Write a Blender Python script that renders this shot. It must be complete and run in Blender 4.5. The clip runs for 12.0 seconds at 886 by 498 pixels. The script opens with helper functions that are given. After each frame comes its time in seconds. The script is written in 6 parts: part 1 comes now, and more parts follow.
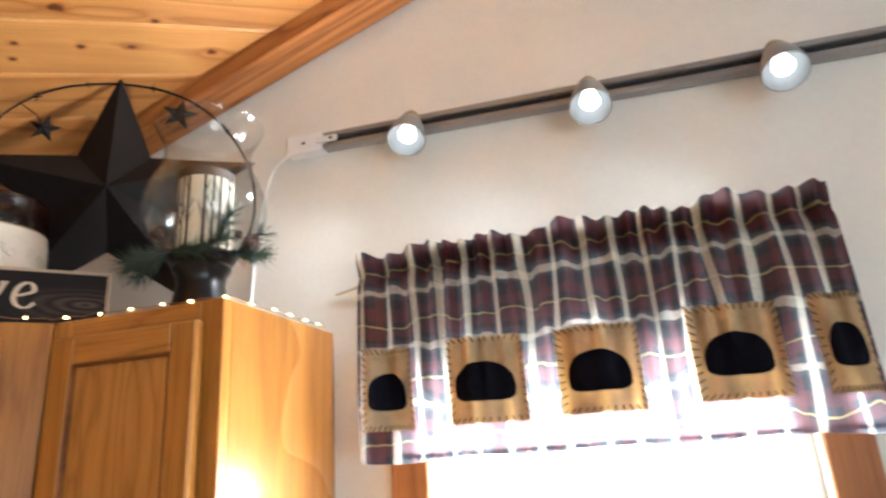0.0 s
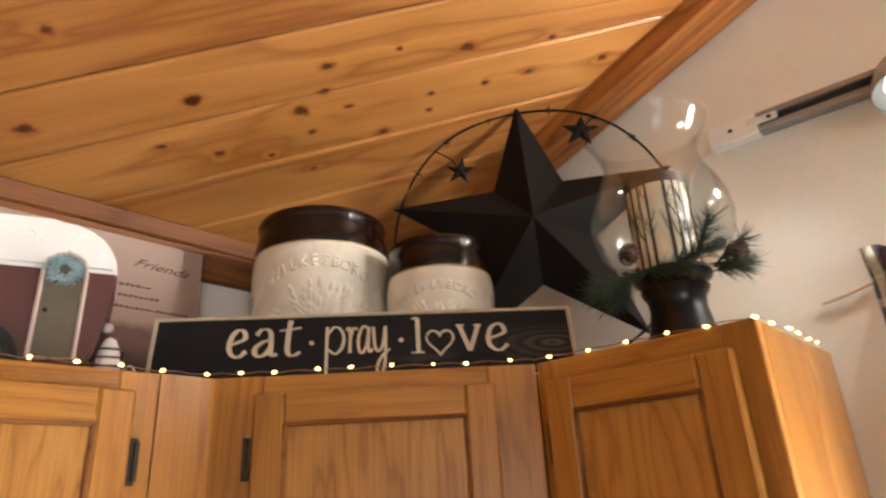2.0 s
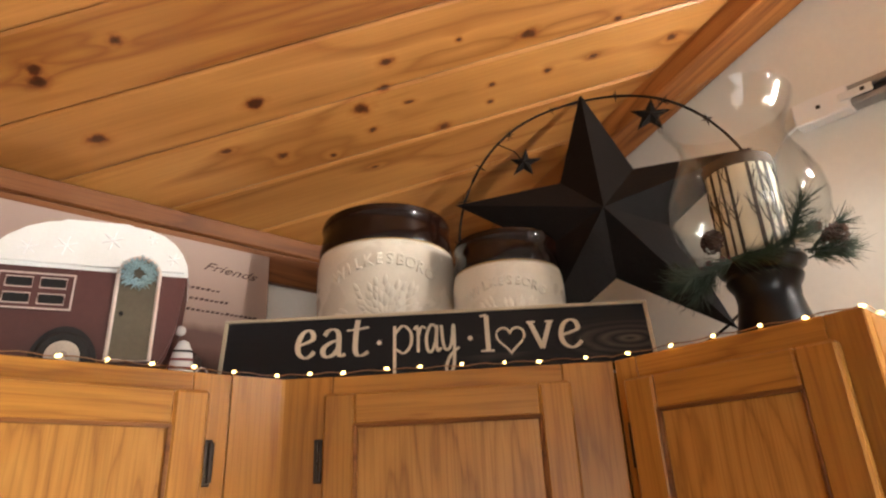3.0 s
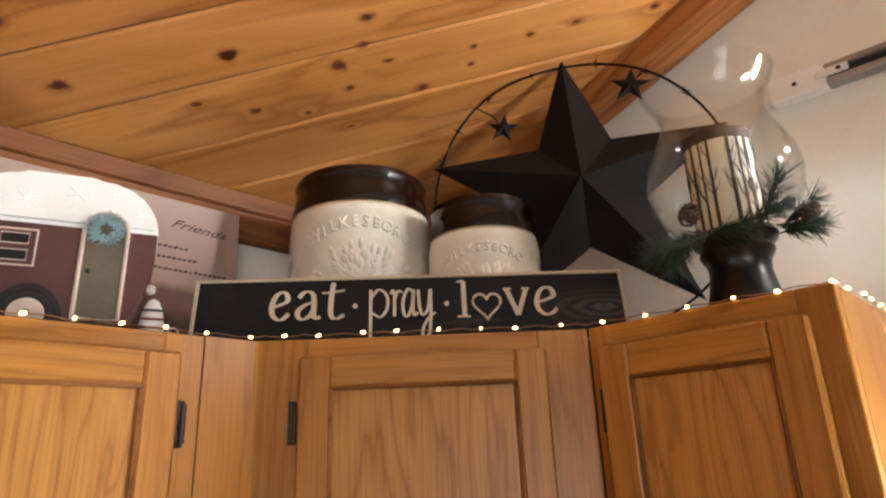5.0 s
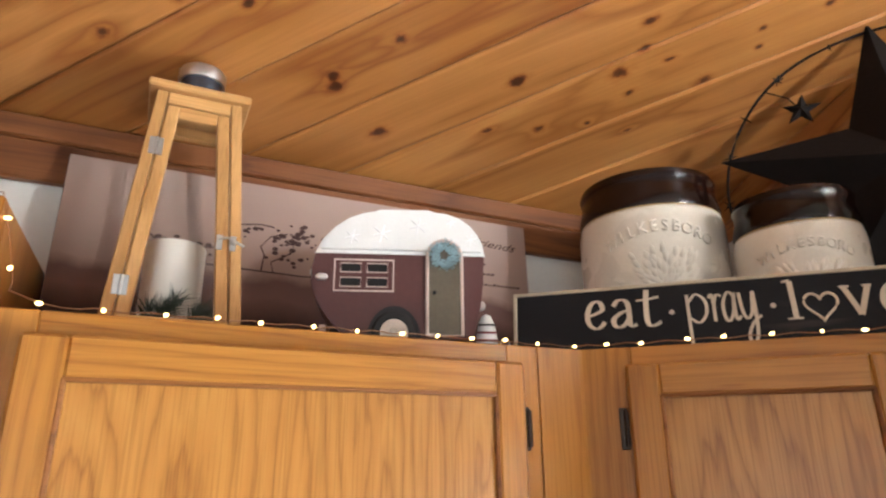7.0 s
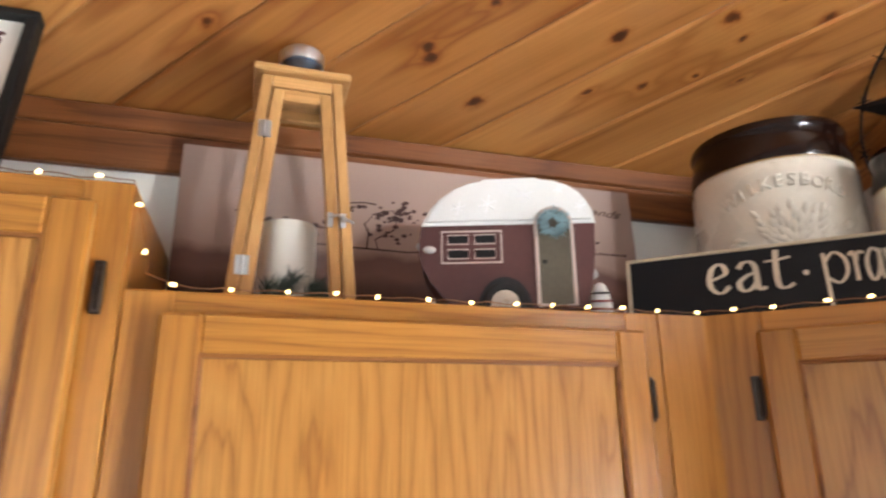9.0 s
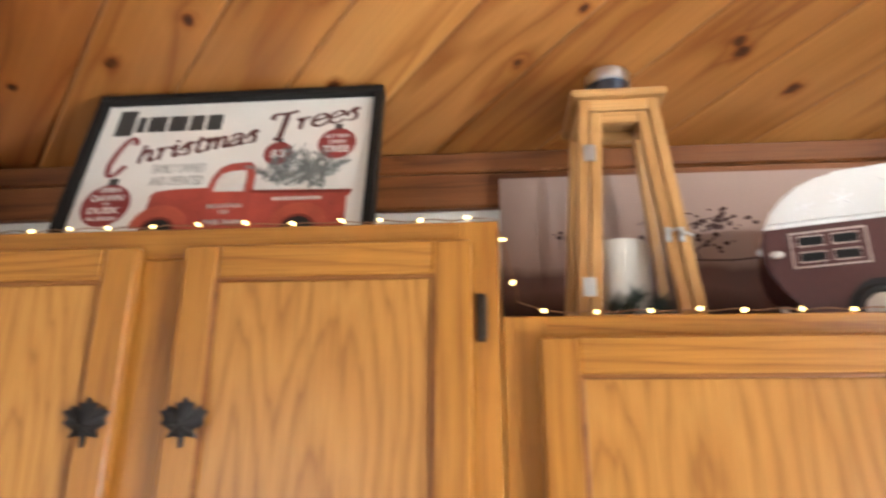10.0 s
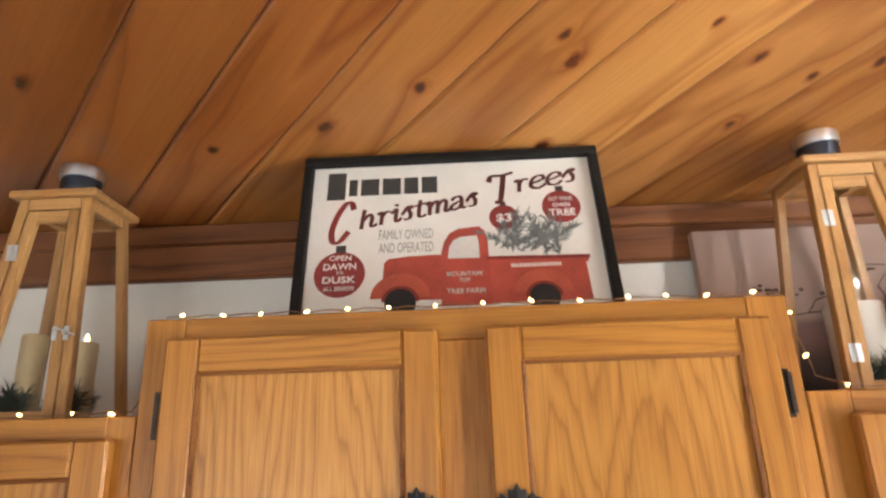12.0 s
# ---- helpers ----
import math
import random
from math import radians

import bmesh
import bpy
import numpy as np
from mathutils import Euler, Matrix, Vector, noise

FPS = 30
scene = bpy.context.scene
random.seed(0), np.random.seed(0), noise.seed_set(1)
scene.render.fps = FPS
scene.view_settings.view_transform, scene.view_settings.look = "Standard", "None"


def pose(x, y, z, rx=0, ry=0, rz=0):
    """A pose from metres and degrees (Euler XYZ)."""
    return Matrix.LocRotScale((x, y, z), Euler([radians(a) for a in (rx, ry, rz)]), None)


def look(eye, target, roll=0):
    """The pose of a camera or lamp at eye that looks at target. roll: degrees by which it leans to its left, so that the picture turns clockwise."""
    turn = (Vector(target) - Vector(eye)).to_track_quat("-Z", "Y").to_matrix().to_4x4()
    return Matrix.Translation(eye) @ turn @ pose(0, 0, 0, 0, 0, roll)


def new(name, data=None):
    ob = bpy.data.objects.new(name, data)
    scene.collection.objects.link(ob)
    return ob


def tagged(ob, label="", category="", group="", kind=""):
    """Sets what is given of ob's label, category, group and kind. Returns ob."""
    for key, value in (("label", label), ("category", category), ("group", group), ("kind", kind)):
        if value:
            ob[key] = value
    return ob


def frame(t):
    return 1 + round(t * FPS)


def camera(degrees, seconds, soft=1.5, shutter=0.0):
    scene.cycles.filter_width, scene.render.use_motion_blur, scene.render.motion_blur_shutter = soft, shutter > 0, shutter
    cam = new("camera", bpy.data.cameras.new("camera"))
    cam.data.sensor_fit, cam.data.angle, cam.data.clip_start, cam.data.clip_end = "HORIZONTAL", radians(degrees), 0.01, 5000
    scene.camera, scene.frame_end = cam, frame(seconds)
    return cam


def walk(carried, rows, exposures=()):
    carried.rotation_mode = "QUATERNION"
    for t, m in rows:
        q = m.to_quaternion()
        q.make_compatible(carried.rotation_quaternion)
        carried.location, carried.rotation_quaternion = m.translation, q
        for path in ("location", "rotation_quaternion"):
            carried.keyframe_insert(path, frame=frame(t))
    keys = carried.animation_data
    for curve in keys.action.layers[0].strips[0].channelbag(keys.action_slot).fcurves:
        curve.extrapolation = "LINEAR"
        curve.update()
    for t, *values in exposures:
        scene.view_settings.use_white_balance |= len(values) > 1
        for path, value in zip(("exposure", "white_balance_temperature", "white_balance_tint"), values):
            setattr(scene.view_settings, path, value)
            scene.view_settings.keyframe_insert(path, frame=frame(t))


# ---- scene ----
cam = camera(71.3, 12.0, soft=2.3, shutter=0.4)
PATH = [
    (0, (1.316, -0.948, 1.904), (0.782, 0.878, 2.523), -4.0),
    (0.5, (1.26, -0.973, 1.914), (0.526, 0.773, 2.555), -2.8),
    (1, (1.166, -0.995, 1.912), (0.194, 0.639, 2.535), -2.3),
    (1.5, (1.067, -0.991, 1.937), (-0.106, 0.495, 2.581), -1.9),
    (2, (1.019, -0.968, 1.955), (-0.234, 0.405, 2.694), -3.2),
    (2.5, (0.999, -0.957, 1.952), (-0.379, 0.281, 2.705), -3.0),
    (3, (0.992, -0.957, 1.959), (-0.391, 0.279, 2.708), -2.7),
    (3.5, (0.99, -0.946, 1.961), (-0.361, 0.332, 2.697), -3.2),
    (3.7, (0.99, -0.945, 1.96), (-0.408, 0.289, 2.685), -2.2),
    (5.3, (0.967, -0.989, 1.965), (-0.361, 0.371, 2.585), -2.3),
    (5.5, (0.961, -1.011, 1.963), (-0.457, 0.247, 2.602), -2.2),
    (6, (0.935, -1.051, 1.965), (-0.653, -0.009, 2.591), -1.9),
    (6.5, (0.922, -1.086, 1.979), (-0.745, -0.171, 2.595), -1.4),
    (7, (0.926, -1.099, 1.981), (-0.791, -0.287, 2.606), -0.4),
    (7.2, (0.932, -1.091, 1.979), (-0.797, -0.309, 2.61), -0.4),
    (8.8, (0.89, -1.119, 1.971), (-0.905, -0.456, 2.551), -0.7),
    (9, (0.896, -1.123, 1.977), (-0.936, -0.549, 2.537), -0.7),
    (9.5, (0.899, -1.168, 1.979), (-0.998, -0.917, 2.56), -1.5),
    (10, (0.896, -1.25, 1.98), (-1.002, -1.403, 2.59), 0.1),
    (10.5, (0.91, -1.367, 1.993), (-0.943, -1.7, 2.67), 1.5),
    (11, (0.923, -1.476, 2.007), (-0.949, -1.74, 2.661), -1.4),
    (11.5, (0.946, -1.541, 2.039), (-0.957, -1.702, 2.633), -3.9),
    (12, (0.951, -1.601, 2.063), (-0.953, -1.65, 2.675), -2.0),
]
walk(cam, [(t, look(eye, target, roll)) for t, eye, target, roll in PATH], [(0.0, 0.45, 5450, 4), (1.0, 0.18, 5900, 7), (1.5, 0.02, 6350, 9), (3.0, 0.0, 6500, 10), (5.5, 0.02, 6000, 9), (7.0, 0.04, 5850, 8), (9.0, 0.0, 5800, 8), (10.5, -0.03, 6150, 9), (12.0, 0.08, 6200, 9)])

# ---- light ----
world = bpy.data.worlds.new("world")
scene.world = world
world.use_nodes = True
sky = world.node_tree.nodes.new("ShaderNodeTexSky")
sky.sky_type, sky.sun_disc = "NISHITA", False
sky.sun_elevation, sky.sun_rotation = radians(38), radians(20)
world.node_tree.links.new(sky.outputs[0], world.node_tree.nodes["Background"].inputs[0])
world.node_tree.nodes["Background"].inputs[1].default_value = 0.12


def lamp(name, kind, m, energy, colour, **more):
    data = bpy.data.lights.new(name, kind)
    data.energy, data.color = energy, colour
    if kind == "AREA":
        data.shape, data.size, data.size_y = "RECTANGLE", more["wide"], more["high"]
        data.spread = radians(more.get("spread", 180))
    elif kind == "SPOT":
        data.spot_size, data.spot_blend, data.shadow_soft_size = radians(more["cone"]), 0.6, 0.02
    else:
        data.shadow_soft_size = more["soft"]
    ob = new(name, data)
    ob.matrix_world = m
    return ob


# daylight at the sink window, upwards over its sill, and at an added, unseen wide window behind the walk
lamp("window_daylight", "AREA", look((1.255, 0.046, 1.60), (1.255, -1.0, 1.60)), 7, (0.97, 0.98, 1.0), wide=0.46, high=0.70)
lamp("sill_daylight", "AREA", look((1.255, 0.03, 1.14), (0.50, -0.62, 2.62)), 7, (1.0, 0.98, 0.96), wide=0.46, high=0.12, spread=110)
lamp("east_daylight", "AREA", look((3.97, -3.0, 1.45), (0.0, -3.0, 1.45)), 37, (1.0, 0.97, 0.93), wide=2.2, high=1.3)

# ---- materials ----


def material(name):
    m = bpy.data.materials.new(name)
    m.use_nodes = True
    return m, m.node_tree.nodes, m.node_tree.links, m.node_tree.nodes["Principled BSDF"]


def coords(nodes, links, scale, shift=True, kind="Object"):
    """Local coordinates, stretched, and shifted at random from object to object."""
    tex = nodes.new("ShaderNodeTexCoord")
    mul = nodes.new("ShaderNodeVectorMath")
    mul.operation = "MULTIPLY"
    mul.inputs[1].default_value = scale
    if shift:
        info = nodes.new("ShaderNodeObjectInfo")
        add = nodes.new("ShaderNodeVectorMath")
        add.operation = "MULTIPLY_ADD"
        add.inputs[1].default_value = (3.1, 5.7, 2.3)
        links.new(info.outputs["Random"], add.inputs[0])
        links.new(tex.outputs[kind], add.inputs[2])
        links.new(add.outputs[0], mul.inputs[0])
    else:
        links.new(tex.outputs[kind], mul.inputs[0])
    return mul.outputs[0]


def noise_of(nodes, links, vec, scale, detail=3.0, rough=0.55, distort=0.0):
    n = nodes.new("ShaderNodeTexNoise")
    n.inputs["Scale"].default_value, n.inputs["Detail"].default_value = scale, detail
    n.inputs["Roughness"].default_value, n.inputs["Distortion"].default_value = rough, distort
    links.new(vec, n.inputs["Vector"])
    return n.outputs[0]


def maths(nodes, links, op, a, b=None, c=None, clamp=False):
    n = nodes.new("ShaderNodeMath")
    n.operation, n.use_clamp = op, clamp
    for i, v in enumerate((a, b, c)):
        if v is None:
            continue
        if isinstance(v, (int, float)):
            n.inputs[i].default_value = v
        else:
            links.new(v, n.inputs[i])
    return n.outputs[0]


def ramp(nodes, links, fac, stops, constant=False):
    n = nodes.new("ShaderNodeValToRGB")
    r = n.color_ramp
    r.interpolation = "CONSTANT" if constant else "LINEAR"
    while len(r.elements) < len(stops):
        r.elements.new(0.5)
    for e, (p, c) in zip(r.elements, stops):
        e.position, e.color = p, (*c, 1)
    links.new(fac, n.inputs[0])
    return n.outputs[0]


def mix(nodes, links, fac, a, b, how="MIX"):
    n = nodes.new("ShaderNodeMix")
    n.data_type, n.blend_type = "RGBA", how
    for i, v in ((0, fac), (6, a), (7, b)):
        if isinstance(v, (int, float)):
            n.inputs[i].default_value = v
        elif isinstance(v, tuple):
            n.inputs[i].default_value = (*v, 1)
        else:
            links.new(v, n.inputs[i])
    return n.outputs[2]


def bump(nodes, links, height, bsdf, strength=0.2, distance=0.002):
    n = nodes.new("ShaderNodeBump")
    n.inputs["Strength"].default_value, n.inputs["Distance"].default_value = strength, distance
    links.new(height, n.inputs["Height"])
    links.new(n.outputs[0], bsdf.inputs["Normal"])


def wood(name, along, light, mid, dark, bands=7.0, gloss=0.35, coat=0.25, figure=5.0, pull=0.10, mellow=0.3, lin=0.0, jag=0.45, flame=0.0):
    """Wood with its grain along one axis: broad figure, bands, pores and a lacquer."""
    m, nodes, links, bsdf = material(name)
    k = {"x": (pull, 1, 1), "y": (1, pull, 1), "z": (1, 1, pull)}[along]
    vec = coords(nodes, links, k)
    broad = noise_of(nodes, links, vec, figure, 2.6, 0.42, 0.35)
    axis = nodes.new("ShaderNodeSeparateXYZ")
    links.new(vec, axis.inputs[0])
    across = axis.outputs[{"x": 2, "y": 0, "z": 0}[along]]
    jitter = noise_of(nodes, links, coords(nodes, links, {"x": (0.07, 1, 1), "y": (1, 0.07, 1), "z": (1, 1, 0.07)}[along]), 120, 2.5)
    lines = maths(nodes, links, "ADD", maths(nodes, links, "MULTIPLY", across, lin), maths(nodes, links, "MULTIPLY", broad, bands))
    if flame:
        # flat-sawn figure: the board cuts the year rings of a stem that leans slightly through it
        tex = nodes.new("ShaderNodeTexCoord")
        info = nodes.new("ShaderNodeObjectInfo")
        raw = nodes.new("ShaderNodeSeparateXYZ")
        links.new(tex.outputs["Object"], raw.inputs[0])
        up = raw.outputs[{"x": 0, "y": 1, "z": 2}[along]]
        side = maths(nodes, links, "PINGPONG", maths(nodes, links, "MULTIPLY_ADD", info.outputs["Random"], 0.7, raw.outputs[{"x": 2, "y": 0, "z": 0}[along]]), 0.15)
        bend_a = noise_of(nodes, links, vec, figure, 2.2, 0.5, 0.3)
        bend_b = noise_of(nodes, links, vec, figure * 2.3, 2.2, 0.5, 0.3)
        px = maths(nodes, links, "ADD", maths(nodes, links, "SUBTRACT", side, 0.06), maths(nodes, links, "MULTIPLY_ADD", bend_a, 0.14, -0.07))
        py = maths(nodes, links, "ADD", maths(nodes, links, "MULTIPLY_ADD", up, 0.10, -0.05), maths(nodes, links, "MULTIPLY_ADD", bend_b, 0.10, -0.03))
        r = maths(nodes, links, "SQRT", maths(nodes, links, "ADD", maths(nodes, links, "MULTIPLY", px, px), maths(nodes, links, "MULTIPLY", py, py)))
        lines = maths(nodes, links, "MULTIPLY", r, flame)
    rings = maths(nodes, links, "FRACT", maths(nodes, links, "MULTIPLY_ADD", jitter, jag, lines))
    fine_k = {"x": (0.02, 1, 1), "y": (1, 0.02, 1), "z": (1, 1, 0.02)}[along]
    pores = noise_of(nodes, links, coords(nodes, links, fine_k), 420, 2.0, 0.6)
    wide = noise_of(nodes, links, coords(nodes, links, (1, 1, 1)), 2.2, 2.0)
    c = ramp(nodes, links, rings, [(0.0, mid), (0.35, light), (0.72, mid), (0.90, dark), (1.0, mid)])
    c = mix(nodes, links, mellow, c, mid)
    streak = ramp(nodes, links, pores, [(0.36, (0.55, 0.5, 0.45)), (0.52, (1, 1, 1))])
    c = mix(nodes, links, 0.4, c, streak, "MULTIPLY")
    tone = ramp(nodes, links, wide, [(0.3, (0.84, 0.80, 0.76)), (0.7, (1.08, 1.06, 1.03))])
    c = mix(nodes, links, 1.0, c, tone, "MULTIPLY")
    links.new(c, bsdf.inputs["Base Color"])
    r = maths(nodes, links, "MULTIPLY_ADD", wide, 0.18, gloss - 0.09)
    links.new(r, bsdf.inputs["Roughness"])
    bsdf.inputs["Coat Weight"].default_value = coat
    bsdf.inputs["Coat Roughness"].default_value = 0.28
    bsdf.inputs["Specular IOR Level"].default_value = 0.3
    bump(nodes, links, pores, bsdf, 0.12, 0.0006)
    return m


OAK = ((0.52, 0.246, 0.047), (0.43, 0.184, 0.030), (0.22, 0.075, 0.011))
oak_z = wood("oak_upright", "z", *OAK, bands=14, figure=5.0, pull=0.12, mellow=0.62, lin=26.0, jag=0.8, coat=0.07)
oak_x = wood("oak_level", "x", *OAK, bands=18, figure=5.0, pull=0.12, mellow=0.5, lin=26.0, jag=0.8, coat=0.07)
oak_panel = wood("oak_panel", "z", (0.57, 0.293, 0.070), (0.47, 0.213, 0.045), (0.24, 0.089, 0.016), figure=5.5, pull=0.22, mellow=0.50, jag=0.8, coat=0.08, flame=66.0)
oak_end = wood("oak_end_panel", "z", (0.50, 0.23, 0.05), (0.42, 0.175, 0.034), (0.30, 0.115, 0.026), bands=16, figure=3.0, pull=0.16, gloss=0.3, mellow=0.55, lin=30.0)
trim_x = wood("trim_wood", "x", (0.24, 0.092, 0.028), (0.185, 0.064, 0.018), (0.095, 0.029, 0.008), bands=8, gloss=0.5, coat=0.05, figure=9.0)
gable_wood = wood("gable_wood", "x", (0.52, 0.22, 0.062), (0.41, 0.155, 0.040), (0.20, 0.066, 0.016), bands=9, gloss=0.42, coat=0.15, figure=8.0, mellow=0.15, lin=14.0)
casing_z = wood("casing_wood", "z", (0.50, 0.22, 0.07), (0.42, 0.17, 0.05), (0.25, 0.09, 0.025), bands=6, gloss=0.4)
bamboo = wood("lantern_wood", "z", (0.56, 0.33, 0.13), (0.48, 0.265, 0.095), (0.36, 0.18, 0.06), bands=5, gloss=0.45, coat=0.1)
bamboo_x = wood("lantern_wood_level", "x", (0.56, 0.33, 0.13), (0.48, 0.265, 0.095), (0.36, 0.18, 0.06), bands=5, gloss=0.45, coat=0.1)


def pine_ceiling():
    """Varnished knotty pine: the boards run along x, each with its own tone and some painted light falloff."""
    m, nodes, links, bsdf = material("knotty_pine")
    geo = nodes.new("ShaderNodeNewGeometry")
    tex = nodes.new("ShaderNodeTexCoord")
    add = nodes.new("ShaderNodeVectorMath")
    add.operation = "MULTIPLY_ADD"
    add.inputs[1].default_value = (17.0, 9.0, 5.0)
    links.new(geo.outputs["Random Per Island"], add.inputs[0])
    links.new(tex.outputs["Object"], add.inputs[2])

    def stretched(k):
        n = nodes.new("ShaderNodeVectorMath")
        n.operation = "MULTIPLY"
        n.inputs[1].default_value = k
        links.new(add.outputs[0], n.inputs[0])
        return n.outputs[0]
    # distance to the nearest of the knots, oval along the board
    knots = None
    for u, v, size in KNOTS:
        sub = nodes.new("ShaderNodeVectorMath")
        sub.operation = "SUBTRACT"
        sub.inputs[1].default_value = (u, v, 0)
        links.new(tex.outputs["Object"], sub.inputs[0])
        squash = nodes.new("ShaderNodeVectorMath")
        squash.operation = "MULTIPLY"
        squash.inputs[1].default_value = ((0.45 + 61 * abs(u * v) % 0.4) / size, 1.0 / size, 0)
        links.new(sub.outputs[0], squash.inputs[0])
        length = nodes.new("ShaderNodeVectorMath")
        length.operation = "LENGTH"
        links.new(squash.outputs[0], length.inputs[0])
        d = length.outputs["Value"]
        knots = d if knots is None else maths(nodes, links, "SMOOTH_MIN", knots, d, 0.3)
    broad = noise_of(nodes, links, stretched((0.10, 1, 1)), 7.0, 3.0, 0.5, 0.4)
    near = maths(nodes, links, "DIVIDE", 0.11, maths(nodes, links, "ADD", knots, 0.6))
    rings = maths(nodes, links, "FRACT", maths(nodes, links, "MULTIPLY", maths(nodes, links, "ADD", broad, near), 7.0))
    c = ramp(nodes, links, rings, [(0.0, (0.44, 0.205, 0.056)), (0.6, (0.53, 0.265, 0.080)), (0.9, (0.33, 0.132, 0.032)), (1.0, (0.44, 0.205, 0.056))])
    fine = noise_of(nodes, links, stretched((0.03, 1, 1)), 260, 2.0)
    c = mix(nodes, links, 0.22, c, ramp(nodes, links, fine, [(0.35, (0.6, 0.55, 0.5)), (0.6, (1, 1, 1))]), "MULTIPLY")
    wide = noise_of(nodes, links, stretched((0.5, 1, 1)), 3.0, 2.0)
    c = mix(nodes, links, 1.0, c, ramp(nodes, links, wide, [(0.3, (0.78, 0.69, 0.60)), (0.68, (1.10, 1.08, 1.04))]), "MULTIPLY")
    # each board's own tone with the light's falloff painted in: pale at the gable, redder boards further along the room
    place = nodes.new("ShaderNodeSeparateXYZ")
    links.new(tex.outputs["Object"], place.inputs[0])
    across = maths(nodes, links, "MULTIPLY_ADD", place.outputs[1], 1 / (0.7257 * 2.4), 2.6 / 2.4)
    tones_and_falloff = [(0.0, (0.54, 0.40, 0.29)), (-2.3370, (0.62, 0.46, 0.34)), (-2.1710, (0.70, 0.52, 0.39)), (-2.0110, (0.92, 0.82, 0.69)), (-1.8390, (1.0, 0.94, 0.86)), (-1.6680, (1.06, 1.04, 1.0)),
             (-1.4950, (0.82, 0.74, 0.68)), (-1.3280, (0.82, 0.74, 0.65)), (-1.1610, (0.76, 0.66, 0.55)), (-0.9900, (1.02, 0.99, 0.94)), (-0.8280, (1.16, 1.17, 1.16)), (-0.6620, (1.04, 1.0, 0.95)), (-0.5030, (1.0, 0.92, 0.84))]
    tone = ramp(nodes, links, across, [((p + 2.6) / 2.4 if p else 0.0, c) for p, c in tones_and_falloff], True)
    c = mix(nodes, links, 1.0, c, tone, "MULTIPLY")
    rough_edge = maths(nodes, links, "MULTIPLY_ADD", noise_of(nodes, links, tex.outputs["Object"], 55, 3.0), 2.0, -1.0)
    ragged = maths(nodes, links, "MULTIPLY", maths(nodes, links, "ADD", knots, rough_edge), 0.5)
    halo = ramp(nodes, links, ragged, [(0.0, (0.12, 0.055, 0.025)), (0.24, (0.20, 0.09, 0.038)), (0.36, (0.50, 0.34, 0.22)), (0.55, (0.86, 0.77, 0.67)), (0.9, (1, 1, 1))])
    cells = nodes.new("ShaderNodeTexVoronoi")
    cells.inputs["Scale"].default_value = 8.0
    links.new(stretched((0.6, 1, 0)), cells.inputs["Vector"])
    keep = nodes.new("ShaderNodeSeparateColor")
    links.new(cells.outputs["Color"], keep.inputs[0])
    pin = maths(nodes, links, "MULTIPLY", maths(nodes, links, "GREATER_THAN", keep.outputs[0], 0.72), maths(nodes, links, "LESS_THAN", cells.outputs["Distance"], maths(nodes, links, "MULTIPLY", keep.outputs[1], 0.055)))
    c = mix(nodes, links, maths(nodes, links, "MULTIPLY", pin, 0.75), c, (0.12, 0.045, 0.015))
    c = mix(nodes, links, 1.0, c, halo, "MULTIPLY")
    links.new(c, bsdf.inputs["Base Color"])
    links.new(maths(nodes, links, "MULTIPLY_ADD", wide, 0.16, 0.32), bsdf.inputs["Roughness"])
    bsdf.inputs["Coat Weight"].default_value = 0.4
    bsdf.inputs["Coat Roughness"].default_value = 0.22
    swell = maths(nodes, links, "MULTIPLY", maths(nodes, links, "DIVIDE", 1.0, maths(nodes, links, "ADD", maths(nodes, links, "MULTIPLY", knots, knots), 1.0)), maths(nodes, links, "MULTIPLY_ADD", rough_edge, 0.5, 0.9))
    bump(nodes, links, maths(nodes, links, "ADD", maths(nodes, links, "ADD", wide, maths(nodes, links, "MULTIPLY", broad, 0.5)), maths(nodes, links, "MULTIPLY_ADD", fine, 0.15, maths(nodes, links, "MULTIPLY", swell, 0.7))), bsdf, 0.35, 0.004)
    return m


def plain(name, colour, rough=0.5, metal=0.0, vary=0.12, scale=30.0, relief=0.0, coat=0.0, emit=0.0):
    """A painted, cast or moulded surface with slight blotches and fine relief."""
    m, nodes, links, bsdf = material(name)
    vec = coords(nodes, links, (1, 1, 1))
    blot = noise_of(nodes, links, vec, scale * 0.25, 3.0)
    fine = noise_of(nodes, links, vec, scale * 6, 2.0)
    lo = tuple(v * (1 - vary) for v in colour)
    hi = tuple(min(1, v * (1 + vary)) for v in colour)
    c = ramp(nodes, links, maths(nodes, links, "MULTIPLY_ADD", fine, 0.3, maths(nodes, links, "MULTIPLY", blot, 0.7)), [(0.35, lo), (0.65, hi)])
    links.new(c, bsdf.inputs["Base Color"])
    links.new(maths(nodes, links, "MULTIPLY_ADD", blot, 0.2, rough - 0.1), bsdf.inputs["Roughness"])
    bsdf.inputs["Metallic"].default_value, bsdf.inputs["Coat Weight"].default_value = metal, coat
    if emit:
        bsdf.inputs["Emission Color"].default_value = (*colour, 1)
        bsdf.inputs["Emission Strength"].default_value = emit
    if relief:
        bump(nodes, links, fine, bsdf, relief, 0.0015)
    return m


